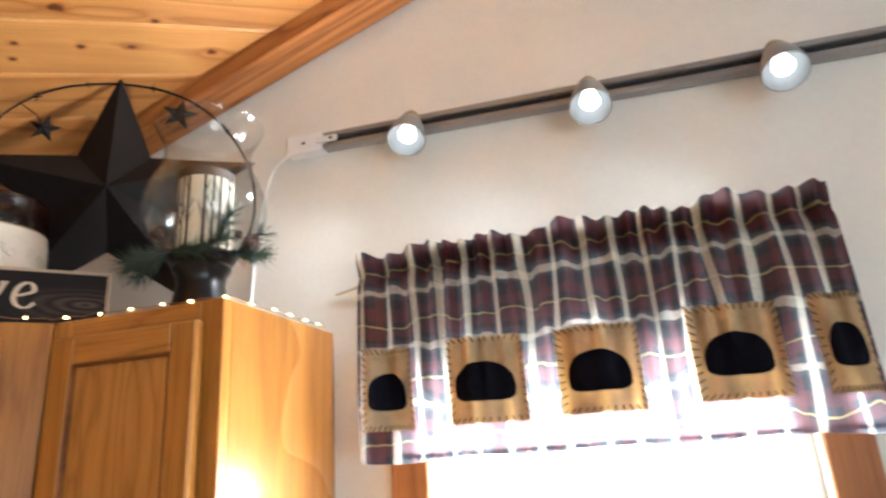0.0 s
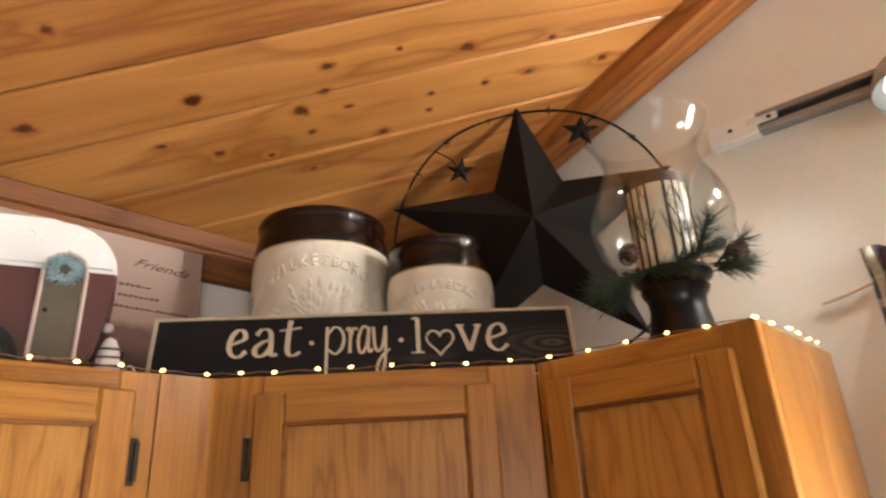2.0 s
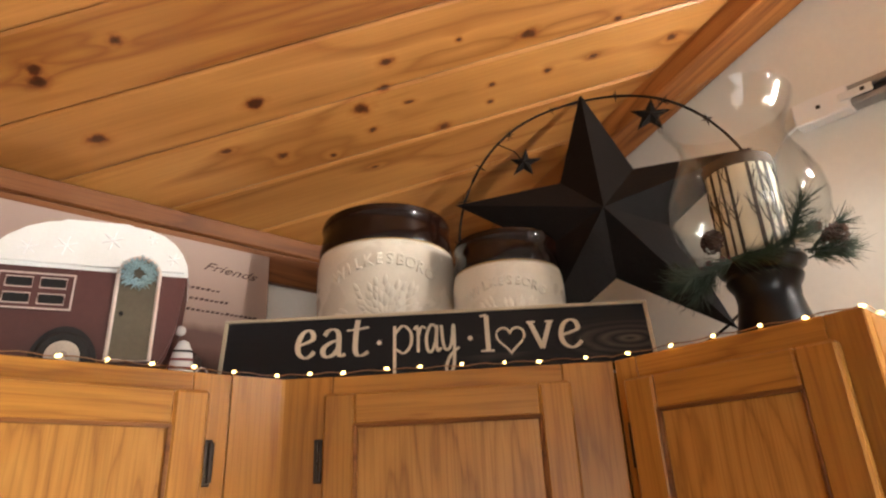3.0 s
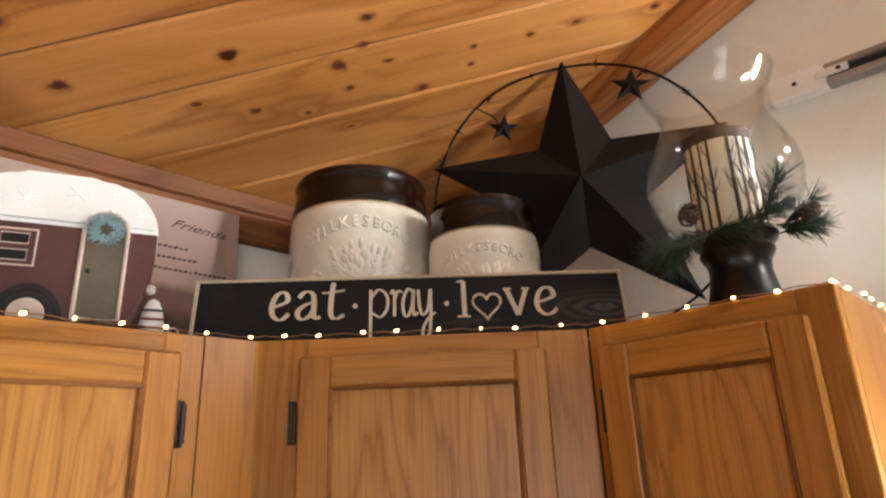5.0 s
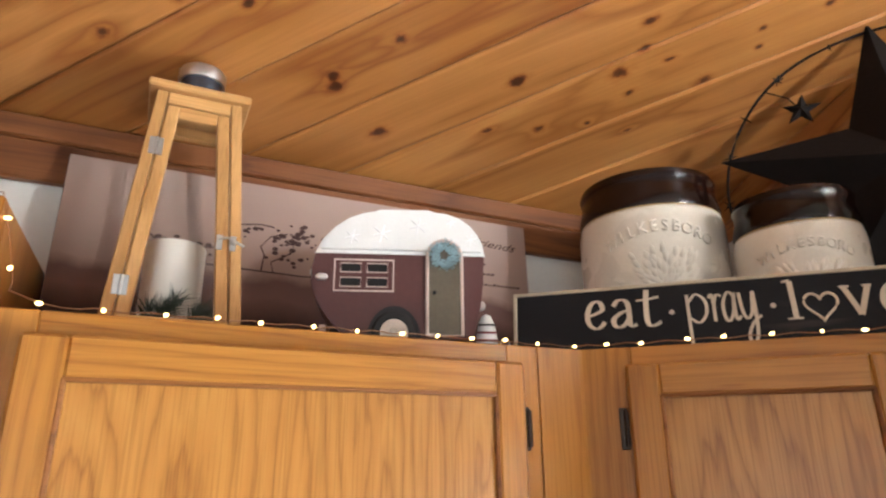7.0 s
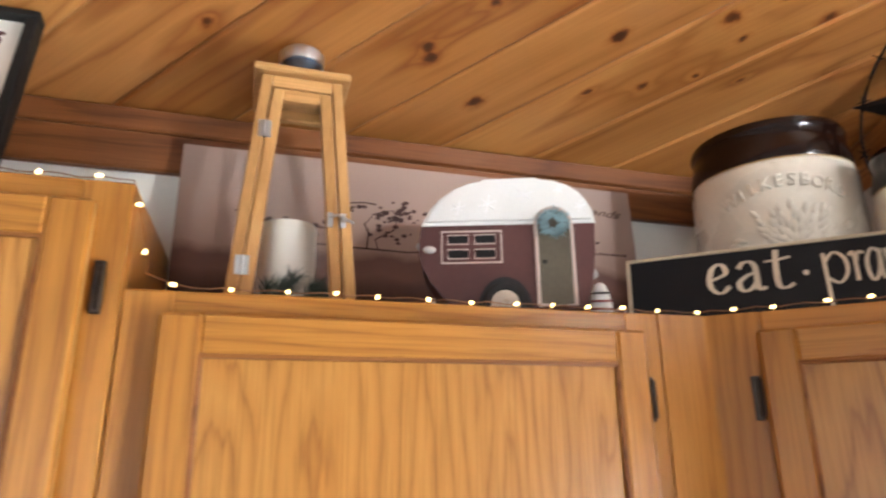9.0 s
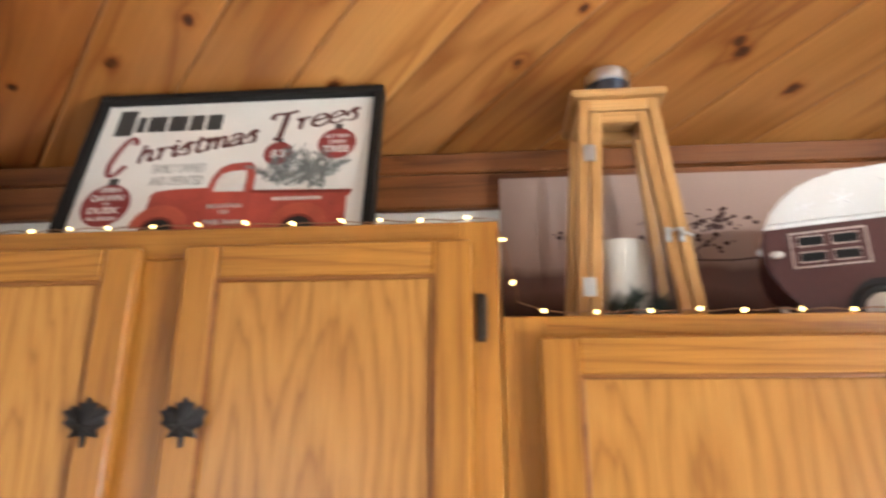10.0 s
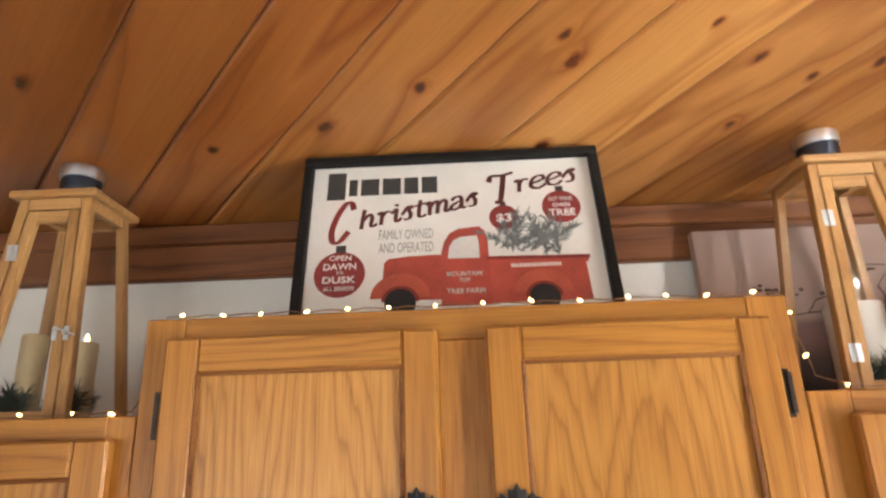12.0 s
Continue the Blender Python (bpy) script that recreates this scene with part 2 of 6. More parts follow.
def glass(name, tint=(1, 1, 1), rough=0.0):
    """Thin clear glass: mostly seen through, with a gloss that grows at the edge."""
    m, nodes, links, bsdf = material(name)
    clear = nodes.new("ShaderNodeBsdfTransparent")
    clear.inputs[0].default_value = (*tint, 1)
    shine = nodes.new("ShaderNodeBsdfGlossy")
    shine.inputs["Roughness"].default_value = rough
    edge = nodes.new("ShaderNodeLayerWeight")
    fac = maths(nodes, links, "MULTIPLY_ADD", maths(nodes, links, "POWER", edge.outputs["Facing"], 3.5), 0.50, 0.03)
    both = nodes.new("ShaderNodeMixShader")
    links.new(fac, both.inputs[0])
    links.new(clear.outputs[0], both.inputs[1])
    links.new(shine.outputs[0], both.inputs[2])
    links.new(both.outputs[0], nodes["Material Output"].inputs[0])
    return m


def glow(name, colour, strength):
    m, nodes, links, bsdf = material(name)
    bsdf.inputs["Base Color"].default_value = (*colour, 1)
    bsdf.inputs["Emission Color"].default_value = (*colour, 1)
    bsdf.inputs["Emission Strength"].default_value = strength
    return m


KNOTS = [(u, v, 0.0082 * s) for u, v, s in [
    (-0.056, -0.650, 1.0), (-0.492, -0.658, 1.1), (-0.261, -0.642, 1.2), (-0.112, -0.577, 1.5), (0.011, -0.490, 1.3), (-0.105, -0.529, 0.8), (-0.259, -0.528, 0.9),
    (0.167, -0.629, 1.0), (0.199, -0.547, 0.7), (0.102, -0.551, 0.6), (0.097, -0.516, 0.6), (0.276, -0.550, 0.6), (0.316, -0.610, 0.7), (0.417, -0.543, 0.9), (0.058, -0.653, 0.5),
    (-0.386, -0.795, 0.9), (-0.498, -0.787, 1.1), (-0.507, -0.769, 1.1), (-0.336, -0.569, 0.6), (-0.035, -0.564, 0.6), (-0.120, -0.444, 0.5), (-0.069, -0.603, 0.8), (-0.182, -0.498, 0.5),
    (-0.787, -1.244, 1.2), (-0.770, -1.280, 0.8), (-0.912, -1.162, 1.0), (-0.714, -0.987, 1.0), (-0.600, -0.981, 0.8), (-0.631, -1.062, 0.7), (-0.639, -1.151, 0.6),
    (-0.946, -1.365, 1.2), (-1.086, -1.425, 1.0), (-0.531, -0.935, 0.8), (-1.271, -1.766, 0.9), (-1.228, -1.527, 0.9), (-0.2, -1.1, 0.8)]]
pine = pine_ceiling()
cream = plain("cream_wall_paint", (0.84, 0.83, 0.77), 0.75, vary=0.04, scale=20, relief=0.15)
floor_mat = wood("floor_boards", "y", (0.34, 0.2, 0.1), (0.28, 0.15, 0.07), (0.18, 0.09, 0.04), gloss=0.4)
black_iron = plain("black_iron", (0.016, 0.014, 0.013), 0.5, 0.4, 0.3, 60, 0.3)
bronze = plain("dark_bronze", (0.050, 0.036, 0.026), 0.36, 0.7, 0.35, 90, 0.2)
pewter = plain("dark_pewter", (0.045, 0.042, 0.042), 0.42, 0.7, 0.35, 120, 0.4)
chrome = plain("bright_metal", (0.62, 0.62, 0.63), 0.34, 1.0, 0.1, 40)
bulb_mat = glow("warm_bulb", (1.0, 0.70, 0.26), 7.0)
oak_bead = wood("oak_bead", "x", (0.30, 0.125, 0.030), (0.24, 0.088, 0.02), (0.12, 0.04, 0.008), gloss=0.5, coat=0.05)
wire_mat = plain("copper_wire", (0.36, 0.20, 0.11), 0.4, 0.7, 0.1)

# ---- mesh helpers ----


def mesh_of(name, bm, mat, smooth=False):
    bmesh.ops.recalc_face_normals(bm, faces=bm.faces)
    me = bpy.data.meshes.new(name)
    if smooth:
        for f in bm.faces:
            f.smooth = True
    bm.to_mesh(me)
    bm.free()
    me.materials.append(mat)
    if smooth:
        me.set_sharp_from_angle(angle=radians(40))
    return me


def part(name, bm, mat, parent, label="", m=None, smooth=False):
    ob = new(name, mesh_of(name, bm, mat, smooth))
    ob.parent = parent
    if m is not None:
        ob.matrix_basis = m
    if label:
        tagged(ob, label)
    return ob


def again(name, other, parent, m):
    """Another object on the mesh of one that is there."""
    ob = new(name, other.data)
    ob.parent, ob.matrix_basis = parent, m
    return ob


def thing(name, m, label, category, group="", kind=""):
    ob = new(name)
    ob.empty_display_size = 0.05
    ob.matrix_basis = m
    return tagged(ob, label, category, group, kind)


def solo(name, bm, mat, m, label, category, group="", kind="", smooth=False):
    ob = new(name, mesh_of(name, bm, mat, smooth))
    ob.matrix_basis = m
    return tagged(ob, label, category, group, kind)


def box(x0, x1, y0, y1, z0, z1, bevel=0.0, seg=1, bm=None):
    bm = bm or bmesh.new()
    made = bmesh.ops.create_cube(bm, size=1)["verts"]
    for v in made:
        v.co = Vector(((x0 + x1) / 2 + v.co.x * (x1 - x0), (y0 + y1) / 2 + v.co.y * (y1 - y0), (z0 + z1) / 2 + v.co.z * (z1 - z0)))
    if bevel:
        edges = list({e for v in made for e in v.link_edges})
        bmesh.ops.bevel(bm, geom=edges, offset=bevel, segments=seg, affect="EDGES")
    return bm


def lathe(profile, n=32, bm=None, closed=False):
    """Turn (radius, height) pairs about z."""
    bm = bm or bmesh.new()
    rings = []
    for r, z in profile:
        if r < 1e-5:
            rings.append([bm.verts.new((0, 0, z))])
        else:
            rings.append([bm.verts.new((r * math.cos(2 * math.pi * i / n), r * math.sin(2 * math.pi * i / n), z)) for i in range(n)])
    pairs = list(zip(rings, rings[1:])) + ([(rings[-1], rings[0])] if closed else [])
    for a, b in pairs:
        for i in range(n):
            j = (i + 1) % n
            if len(a) == 1 and len(b) > 1:
                bm.faces.new((a[0], b[i], b[j]))
            elif len(b) == 1 and len(a) > 1:
                bm.faces.new((a[i], b[0], a[j]))
            elif len(a) > 1:
                bm.faces.new((a[i], b[i], b[j], a[j]))
    return bm


def tube(points, radius, n=6, bm=None, loop=False):
    """A round rod along a line of points; radius is one number or one for each point."""
    bm = bm or bmesh.new()
    pts = [Vector(p) for p in points]
    rings = []
    for i, p in enumerate(pts):
        a = pts[i - 1] if (i or loop) else p
        b = pts[(i + 1) % len(pts)] if (i < len(pts) - 1 or loop) else p
        d = (b - a).normalized()
        side = d.cross(Vector((0, 0, 1)) if abs(d.z) < 0.9 else Vector((1, 0, 0))).normalized()
        up = side.cross(d)
        r = radius[i] if isinstance(radius, (list, tuple)) else radius
        rings.append([bm.verts.new(p + r * (math.cos(2 * math.pi * k / n) * side + math.sin(2 * math.pi * k / n) * up)) for k in range(n)])
    for a, b in list(zip(rings, rings[1:])) + ([(rings[-1], rings[0])] if loop else []):
        for k in range(n):
            bm.faces.new((a[k], a[(k + 1) % n], b[(k + 1) % n], b[k]))
    if not loop:
        bm.faces.new(rings[0])
        bm.faces.new(rings[-1])
    return bm


def slab(outline, y0, y1, bm=None, bevel=0.0):
    """An outline of (x, z) pairs given a thickness from y0 to y1."""
    bm = bm or bmesh.new()
    a = [bm.verts.new((x, y0, z)) for x, z in outline]
    b = [bm.verts.new((x, y1, z)) for x, z in outline]
    caps = [bm.faces.new(a), bm.faces.new(b[::-1])]
    for i in range(len(a)):
        j = (i + 1) % len(a)
        bm.faces.new((a[i], a[j], b[j], b[i]))
    if bevel:
        bmesh.ops.bevel(bm, geom=list({e for f in caps for e in f.edges}), offset=bevel, segments=2, affect="EDGES")
    return bm


def lettering(text, height, depth=0.0008, shear=0.0, spread=1.0, wide=1.0, heavy=0.0):
    """Letters of the built-in font as a bmesh in the x-z plane, facing -y, from x = 0 on the base line."""
    curve = bpy.data.curves.new("letters", "FONT")
    curve.body, curve.size, curve.extrude, curve.shear = text, 1.0, 0.0, shear
    curve.space_character, curve.offset, curve.resolution_u = spread, heavy, 3
    ob = bpy.data.objects.new("letters", curve)
    scene.collection.objects.link(ob)
    bpy.context.view_layer.update()
    me = bpy.data.meshes.new_from_object(ob.evaluated_get(bpy.context.evaluated_depsgraph_get()))
    bpy.data.objects.remove(ob)
    bm = bmesh.new()
    bm.from_mesh(me)
    bpy.data.meshes.remove(me)
    k = height / 0.73
    for v in bm.verts:
        v.co = Vector((v.co.x * k * wide, 0, v.co.y * k))
    back = bmesh.ops.extrude_face_region(bm, geom=list(bm.faces))
    for v in back["geom"]:
        if isinstance(v, bmesh.types.BMVert):
            v.co.y -= depth
    return bm


def width_of(bm):
    return max(v.co.x for v in bm.verts)


# ---- setting ----
WEST, TOP, TALL = -0.02, 2.107, 2.212
SLOPE, EAVE = 0.345, 2.4355
EAST, SOUTH = 4.0, -5.0
RIDGE = 2.0


def structure(name, bm, mat, label, category, m=None, smooth=False):
    return solo(name, bm, mat, m or Matrix(), label, category, kind="structure", smooth=smooth)


roof = EAVE + SLOPE * RIDGE
gable = [(WEST - 0.12, 0), (EAST + 0.12, 0), (EAST + 0.12, EAVE + 0.06), (RIDGE, roof + 0.08), (WEST - 0.12, EAVE + 0.03)]
WIN = (0.991, 1.534, 1.03, 1.99)
# north wall with its window opening: four pieces round the hole, in one mesh
bm = bmesh.new()
slab([(WEST - 0.12, 0), (WIN[0], 0), (WIN[0], EAVE + 0.04 + SLOPE * WIN[0]), (WEST - 0.12, EAVE + 0.0)], 0, 0.12, bm)
slab([(WIN[0], 0), (WIN[1], 0), (WIN[1], WIN[2]), (WIN[0], WIN[2])], 0, 0.12, bm)
slab([(WIN[0], WIN[3]), (WIN[1], WIN[3]), (WIN[1], EAVE + 0.04 + SLOPE * WIN[1]), (WIN[0], EAVE + 0.04 + SLOPE * WIN[0])], 0, 0.12, bm)
slab([(WIN[1], 0), (EAST + 0.12, 0), (EAST + 0.12, EAVE), (RIDGE, roof + 0.04), (WIN[1], EAVE + 0.04 + SLOPE * WIN[1])], 0, 0.12, bm)
structure("wall_north", bm, cream, "cream painted gable wall with a window over the sink", "wall")
structure("wall_south", slab(gable, SOUTH - 0.12, SOUTH), cream, "cream painted gable wall closing the room", "wall")
structure("wall_west", box(WEST - 0.12, WEST, SOUTH, 0, 0, EAVE + 0.02), cream, "cream painted low side wall behind the cupboards", "wall")
# unseen east wall; its window opening is added to let room light in
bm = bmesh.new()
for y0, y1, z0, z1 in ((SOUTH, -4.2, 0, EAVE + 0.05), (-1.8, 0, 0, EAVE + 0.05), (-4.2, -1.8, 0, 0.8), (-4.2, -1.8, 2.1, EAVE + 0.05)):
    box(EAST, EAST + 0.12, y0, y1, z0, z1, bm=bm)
structure("wall_east", bm, cream, "cream painted side wall with an added, unseen wide window opening", "wall")
structure("floor", box(WEST - 0.12, EAST + 0.12, SOUTH - 0.12, 0.12, -0.1, 0), floor_mat, "brown wooden floor", "floor")


A = Vector((1, 0, SLOPE)).normalized()
B = Vector((0, 1, 0))
U, V = (A * 0.7257 + B * 0.6881), (A * -0.6881 + B * 0.7257)
N = U.cross(V)
ceiling_m = Matrix((( U.x, V.x, N.x, 0), (U.y, V.y, N.y, 0), (U.z, V.z, N.z, EAVE), (0, 0, 0, 1)))
inverse = ceiling_m.inverted()
turn = inverse.to_3x3()
joints = [-0.503, -0.662, -0.828, -0.990, -1.161, -1.328, -1.495, -1.668, -1.839, -2.011, -2.171, -2.337]
while joints[0] < 2.4:
    joints.insert(0, joints[0] + (0.163, 0.178, 0.17)[len(joints) % 3])
while joints[-1] > -7.6:
    joints.append(joints[-1] - (0.17, 0.16, 0.185)[len(joints) % 3])
ceiling = bmesh.new()
for k, (hi, lo) in enumerate(zip(joints, joints[1:])):
    bm = bmesh.new()
    g = 0.0006
    v0, v1 = lo * 0.7257 + g, hi * 0.7257 - g
    bv = 0.0042
    dp = 0.0032
    verts = []
    for u in (-6.0, 6.0):
        verts.append([bm.verts.new((u, y, z)) for y, z in ((v0 + bv, 0), (v1 - bv, 0), (v1, dp), (v1, 0.018), (v0, 0.018), (v0, dp))])
    bm.faces.new(verts[0][::-1])
    bm.faces.new(verts[1])
    for i in range(6):
        j = (i + 1) % 6
        bm.faces.new((verts[0][i], verts[0][j], verts[1][j], verts[1][i]))
    for co, no in (((WEST - 0.1, 0, 0), (-1, 0, 0)), ((RIDGE, 0, 0), (1, 0, 0)), ((0, 0.1, 0), (0, 1, 0)), ((0, SOUTH - 0.1, 0), (0, -1, 0))):
        geom = bm.verts[:] + bm.edges[:] + bm.faces[:]
        cut = bmesh.ops.bisect_plane(bm, geom=geom, plane_co=inverse @ Vector(co), plane_no=turn @ Vector(no), clear_outer=True)
        rim = [e for e in cut["geom_cut"] if isinstance(e, bmesh.types.BMEdge)]
        if rim and bm.faces:
            bmesh.ops.holes_fill(bm, edges=rim)
    if bm.faces:
        tmp = bpy.data.meshes.new("board")
        bm.to_mesh(tmp)
        ceiling.from_mesh(tmp)
        bpy.data.meshes.remove(tmp)
    bm.free()
# a closing sheet over the boards
w = [(WEST - 0.1, 0.1), (RIDGE, 0.1), (RIDGE, SOUTH - 0.1), (WEST - 0.1, SOUTH - 0.1)]
ceiling.faces.new([ceiling.verts.new(inverse @ Vector((x, y, EAVE + SLOPE * x + 0.021))) for x, y in w])
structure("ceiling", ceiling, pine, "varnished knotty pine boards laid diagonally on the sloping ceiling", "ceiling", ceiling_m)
far = bmesh.new()
far.faces.new([far.verts.new(p) for p in ((RIDGE, 0.1, roof), (EAST + 0.1, 0.1, EAVE), (EAST + 0.1, SOUTH - 0.1, EAVE), (RIDGE, SOUTH - 0.1, roof))])
bmesh.ops.solidify(far, geom=far.faces[:], thickness=0.03)
structure("ceiling_east", far, cream, "far slope of the ceiling beyond the ridge", "ceiling")

# trim boards: along the low wall, two steps, and up the gable
trim = bmesh.new()
box(SOUTH, 0, 0.002, -WEST, 2.336, 2.395, 0.003, bm=trim)
structure("trim_west_lower", trim, trim_x, "red-brown stained wooden trim board under the ceiling", "trim", pose(0, 0, 0, 0, 0, 90))
trim = bmesh.new()
box(SOUTH, 0, -0.001, -WEST, 2.395, 2.430, 0.003, bm=trim)
structure("trim_west_upper", trim, trim_x, "dark stained wooden trim strip where wall meets ceiling", "trim", pose(0, 0, 0, 0, 0, 90))
tilt = math.degrees(math.atan(SLOPE))
trim = bmesh.new()
box(0.0, RIDGE / math.cos(radians(tilt)), -0.076, 0, -0.046, 0.002, 0.004, bm=trim)
structure("trim_gable", trim, gable_wood, "red-brown stained wooden board along the sloping ceiling edge", "trim", pose(0, 0, EAVE, 0, -tilt, 0))

# ---- window over the sink ----
window = thing("window_1", pose((WIN[0] + WIN[1]) / 2, 0, WIN[2]), "window over the sink with an orange-brown wooden casing, bright with daylight", "window", kind="structure")
ww, wh = (WIN[1] - WIN[0]) / 2, WIN[3] - WIN[2]
for name, b in (("casing", (-ww - 0.055, -ww + 0.006, -0.018, 0.0, -0.06, wh + 0.06)), ("casing", (ww - 0.006, ww + 0.055, -0.018, 0.0, -0.06, wh + 0.06))):
    part(name, box(*b, bevel=0.004), casing_z, window, "orange-brown wooden side casing")
part("head_casing", box(-ww + 0.006, ww - 0.006, -0.018, 0.0, wh - 0.006, wh + 0.06, bevel=0.004), casing_z, window)
part("window_sill", box(-ww - 0.06, ww + 0.06, -0.05, 0.0, -0.09, -0.06, bevel=0.004), casing_z, window)
white_vinyl = plain("white_vinyl", (0.78, 0.78, 0.76), 0.4, vary=0.03)
for name, b in (("window_frame", (-ww, -ww + 0.03, 0.05, 0.09, 0, wh)), ("window_frame", (ww - 0.03, ww, 0.05, 0.09, 0, wh)), ("window_frame", (-ww + 0.03, ww - 0.03, 0.05, 0.09, 0, 0.03)), ("window_frame", (-ww + 0.03, ww - 0.03, 0.05, 0.09, wh - 0.03, wh))):
    part(name, box(*b, bevel=0.003), white_vinyl, window)
pane_mat = glass("window_glass")
pane = part("pane", box(-ww + 0.03, ww - 0.03, 0.068, 0.072, 0.03, wh - 0.03), pane_mat, window)
pane.visible_shadow = False
structure("backdrop", box(-1.5, 4.5, 1.6, 1.62, -0.5, 4.0), glow("overcast_glare", (1.0, 0.99, 0.97), 26.0), "plain bright overcast sky outside the window", "sky")
# glowing sheet behind the added east opening
structure("backdrop_east", box(EAST + 1.2, EAST + 1.22, -4.5, 0.8, 0, 3.5), glow("overcast_east", (1.0, 0.98, 0.95), 0.4), "plain bright overcast sky outside the added, unseen wide window", "sky")

# ---- cupboards ----


def frame_piece(parent, name, x0, x1, y0, y1, z0, z1, mat, bevel=0.0015):
    return part(name, box(x0, x1, y0, y1, z0, z1, bevel), mat, parent)


def hinge_on(parent, x, z):
    """A bronze half-concealed hinge: leaf, knuckle and pins."""
    bm = box(x - 0.005, x + 0.005, -0.0035, 0.0, z - 0.025, z + 0.025, 0.001)
    tube([(x + 0.003, -0.0045, z - 0.021), (x + 0.003, -0.0045, z + 0.021)], 0.0032, 8, bm)
    for dz in (-0.012, 0.012):
        box(x - 0.0035, x - 0.0005, -0.0045, -0.003, z + dz - 0.002, z + dz + 0.002, bm=bm)
    return part("hinge", bm, bronze, parent, "dark bronze hinge")


def leaf_knob():
    """A cast maple leaf on a short stem."""
    half = [(0, 1.0), (0.16, 0.72), (0.36, 0.76), (0.38, 0.40), (0.66, 0.64), (0.74, 0.48), (1.0, 0.42), (0.82, 0.12), (0.92, -0.06), (0.50, -0.34), (0.62, -0.64), (0.24, -0.56), (0.09, -0.62), (0.07, -1.0)]
    pts = half + [(-x, z) for x, z in half[::-1] if x > 0]
    k = 0.0245
    bm = bmesh.new()
    rim = [bm.verts.new((x * k, -0.016, z * k)) for x, z in pts]
    back = [bm.verts.new((x * k * 0.9, -0.011, z * k * 0.9)) for x, z in pts]
    mid = bm.verts.new((0, -0.0225, -0.12 * k))
    for i in range(len(pts)):
        j = (i + 1) % len(pts)
        bm.faces.new((rim[i], rim[j], mid))
        bm.faces.new((rim[i], back[i], back[j], rim[j]))
    bm.faces.new(back)
    for a in (90, 35, 145, -15, 195):
        d = Vector((math.cos(radians(a)), 0, math.sin(radians(a))))
        tube([Vector((0, -0.0222, -0.12 * k)), d * k * 0.62 + Vector((0, -0.0192, 0))], [0.0008, 0.0003], 5, bm)
    stem = lathe([(0.007, 0), (0.0045, 0.004), (0.0045, 0.012)], 10)
    bmesh.ops.rotate(stem, verts=stem.verts, cent=(0, 0, 0), matrix=Matrix.Rotation(radians(90), 3, "X"))
    tmp = bpy.data.meshes.new("stem")
    stem.to_mesh(tmp)
    bm.from_mesh(tmp)
    bpy.data.meshes.remove(tmp)
    return bm


def door_on(cab, x0, x1, z0, z1, hinges, hinge_x, knob=None, s=0.038):
    """A framed door with a flat panel: rails, stiles, beads, hinges and a knob."""
    w, h, t = x1 - x0, z1 - z0, 0.019
    d = part("door", box(0.003, w - 0.003, -0.004, 0.0, 0.003, h - 0.003), oak_z, cab, "", pose(x0, -0.001, z0))
    for a, b in ((0, s), (w - s, w)):
        frame_piece(d, "stile", a, b, -t, -0.004, 0, h, oak_z, 0.003)
    for a, b in ((0, s), (h - s, h)):
        frame_piece(d, "rail", s, w - s, -t + 0.0004, -0.004, a, b, oak_x, 0.0025)
    part("panel", box(s - 0.002, w - s + 0.002, -0.0125, -0.005, s - 0.002, h - s + 0.002), oak_panel, d)
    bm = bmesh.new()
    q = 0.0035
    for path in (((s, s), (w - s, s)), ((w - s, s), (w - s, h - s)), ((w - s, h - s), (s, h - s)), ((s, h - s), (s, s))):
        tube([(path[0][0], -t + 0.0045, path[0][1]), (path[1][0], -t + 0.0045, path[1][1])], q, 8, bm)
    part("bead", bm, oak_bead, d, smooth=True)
    for z in hinges:
        hinge_on(d, hinge_x - x0, z - z0)
    if knob:
        part("knob", leaf_knob(), pewter, d, "dark pewter maple-leaf knob", pose(knob[0] - x0, -0.0185 + 0.012, knob[1] - z0))
    return d


def cupboard(label, m, w, h, depth, doors, stiles=(0.03, 0.03), mullion=None, name="wall_cabinet"):
    """A wall cabinet; x along its face, y into the wall, z up from its bottom."""
    cab = thing(name, m, label, "cabinet", "wall cabinets")
    f = 0.019
    for a, b in ((0, 0.012), (w - 0.012, w)):
        part("side_panel", box(a, b, f, depth, 0, h - 0.001, 0.001), oak_end, cab)
    part("top_panel", box(0.012, w - 0.012, f, depth, h - 0.024, h - 0.012), oak_x, cab)
    part("bottom_panel", box(0.012, w - 0.012, f, depth, 0, 0.012), oak_x, cab)
    part("back_panel", box(0.012, w - 0.012, depth - 0.006, depth, 0.012, h - 0.024), oak_end, cab)
    frame_piece(cab, "stile", 0, stiles[0], 0, f, 0, h, oak_z)
    frame_piece(cab, "stile", w - stiles[1], w, 0, f, 0, h, oak_z)
    frame_piece(cab, "rail", stiles[0], w - stiles[1], 0.0003, f, h - 0.036, h, oak_x)
    frame_piece(cab, "rail", stiles[0], w - stiles[1], 0.0003, f, 0, 0.036, oak_x)
    if mullion:
        frame_piece(cab, "mullion", mullion[0], mullion[1], 0, f, 0.036, h - 0.036, oak_z)
    for d in doors:
        door_on(cab, **d)
    return cab


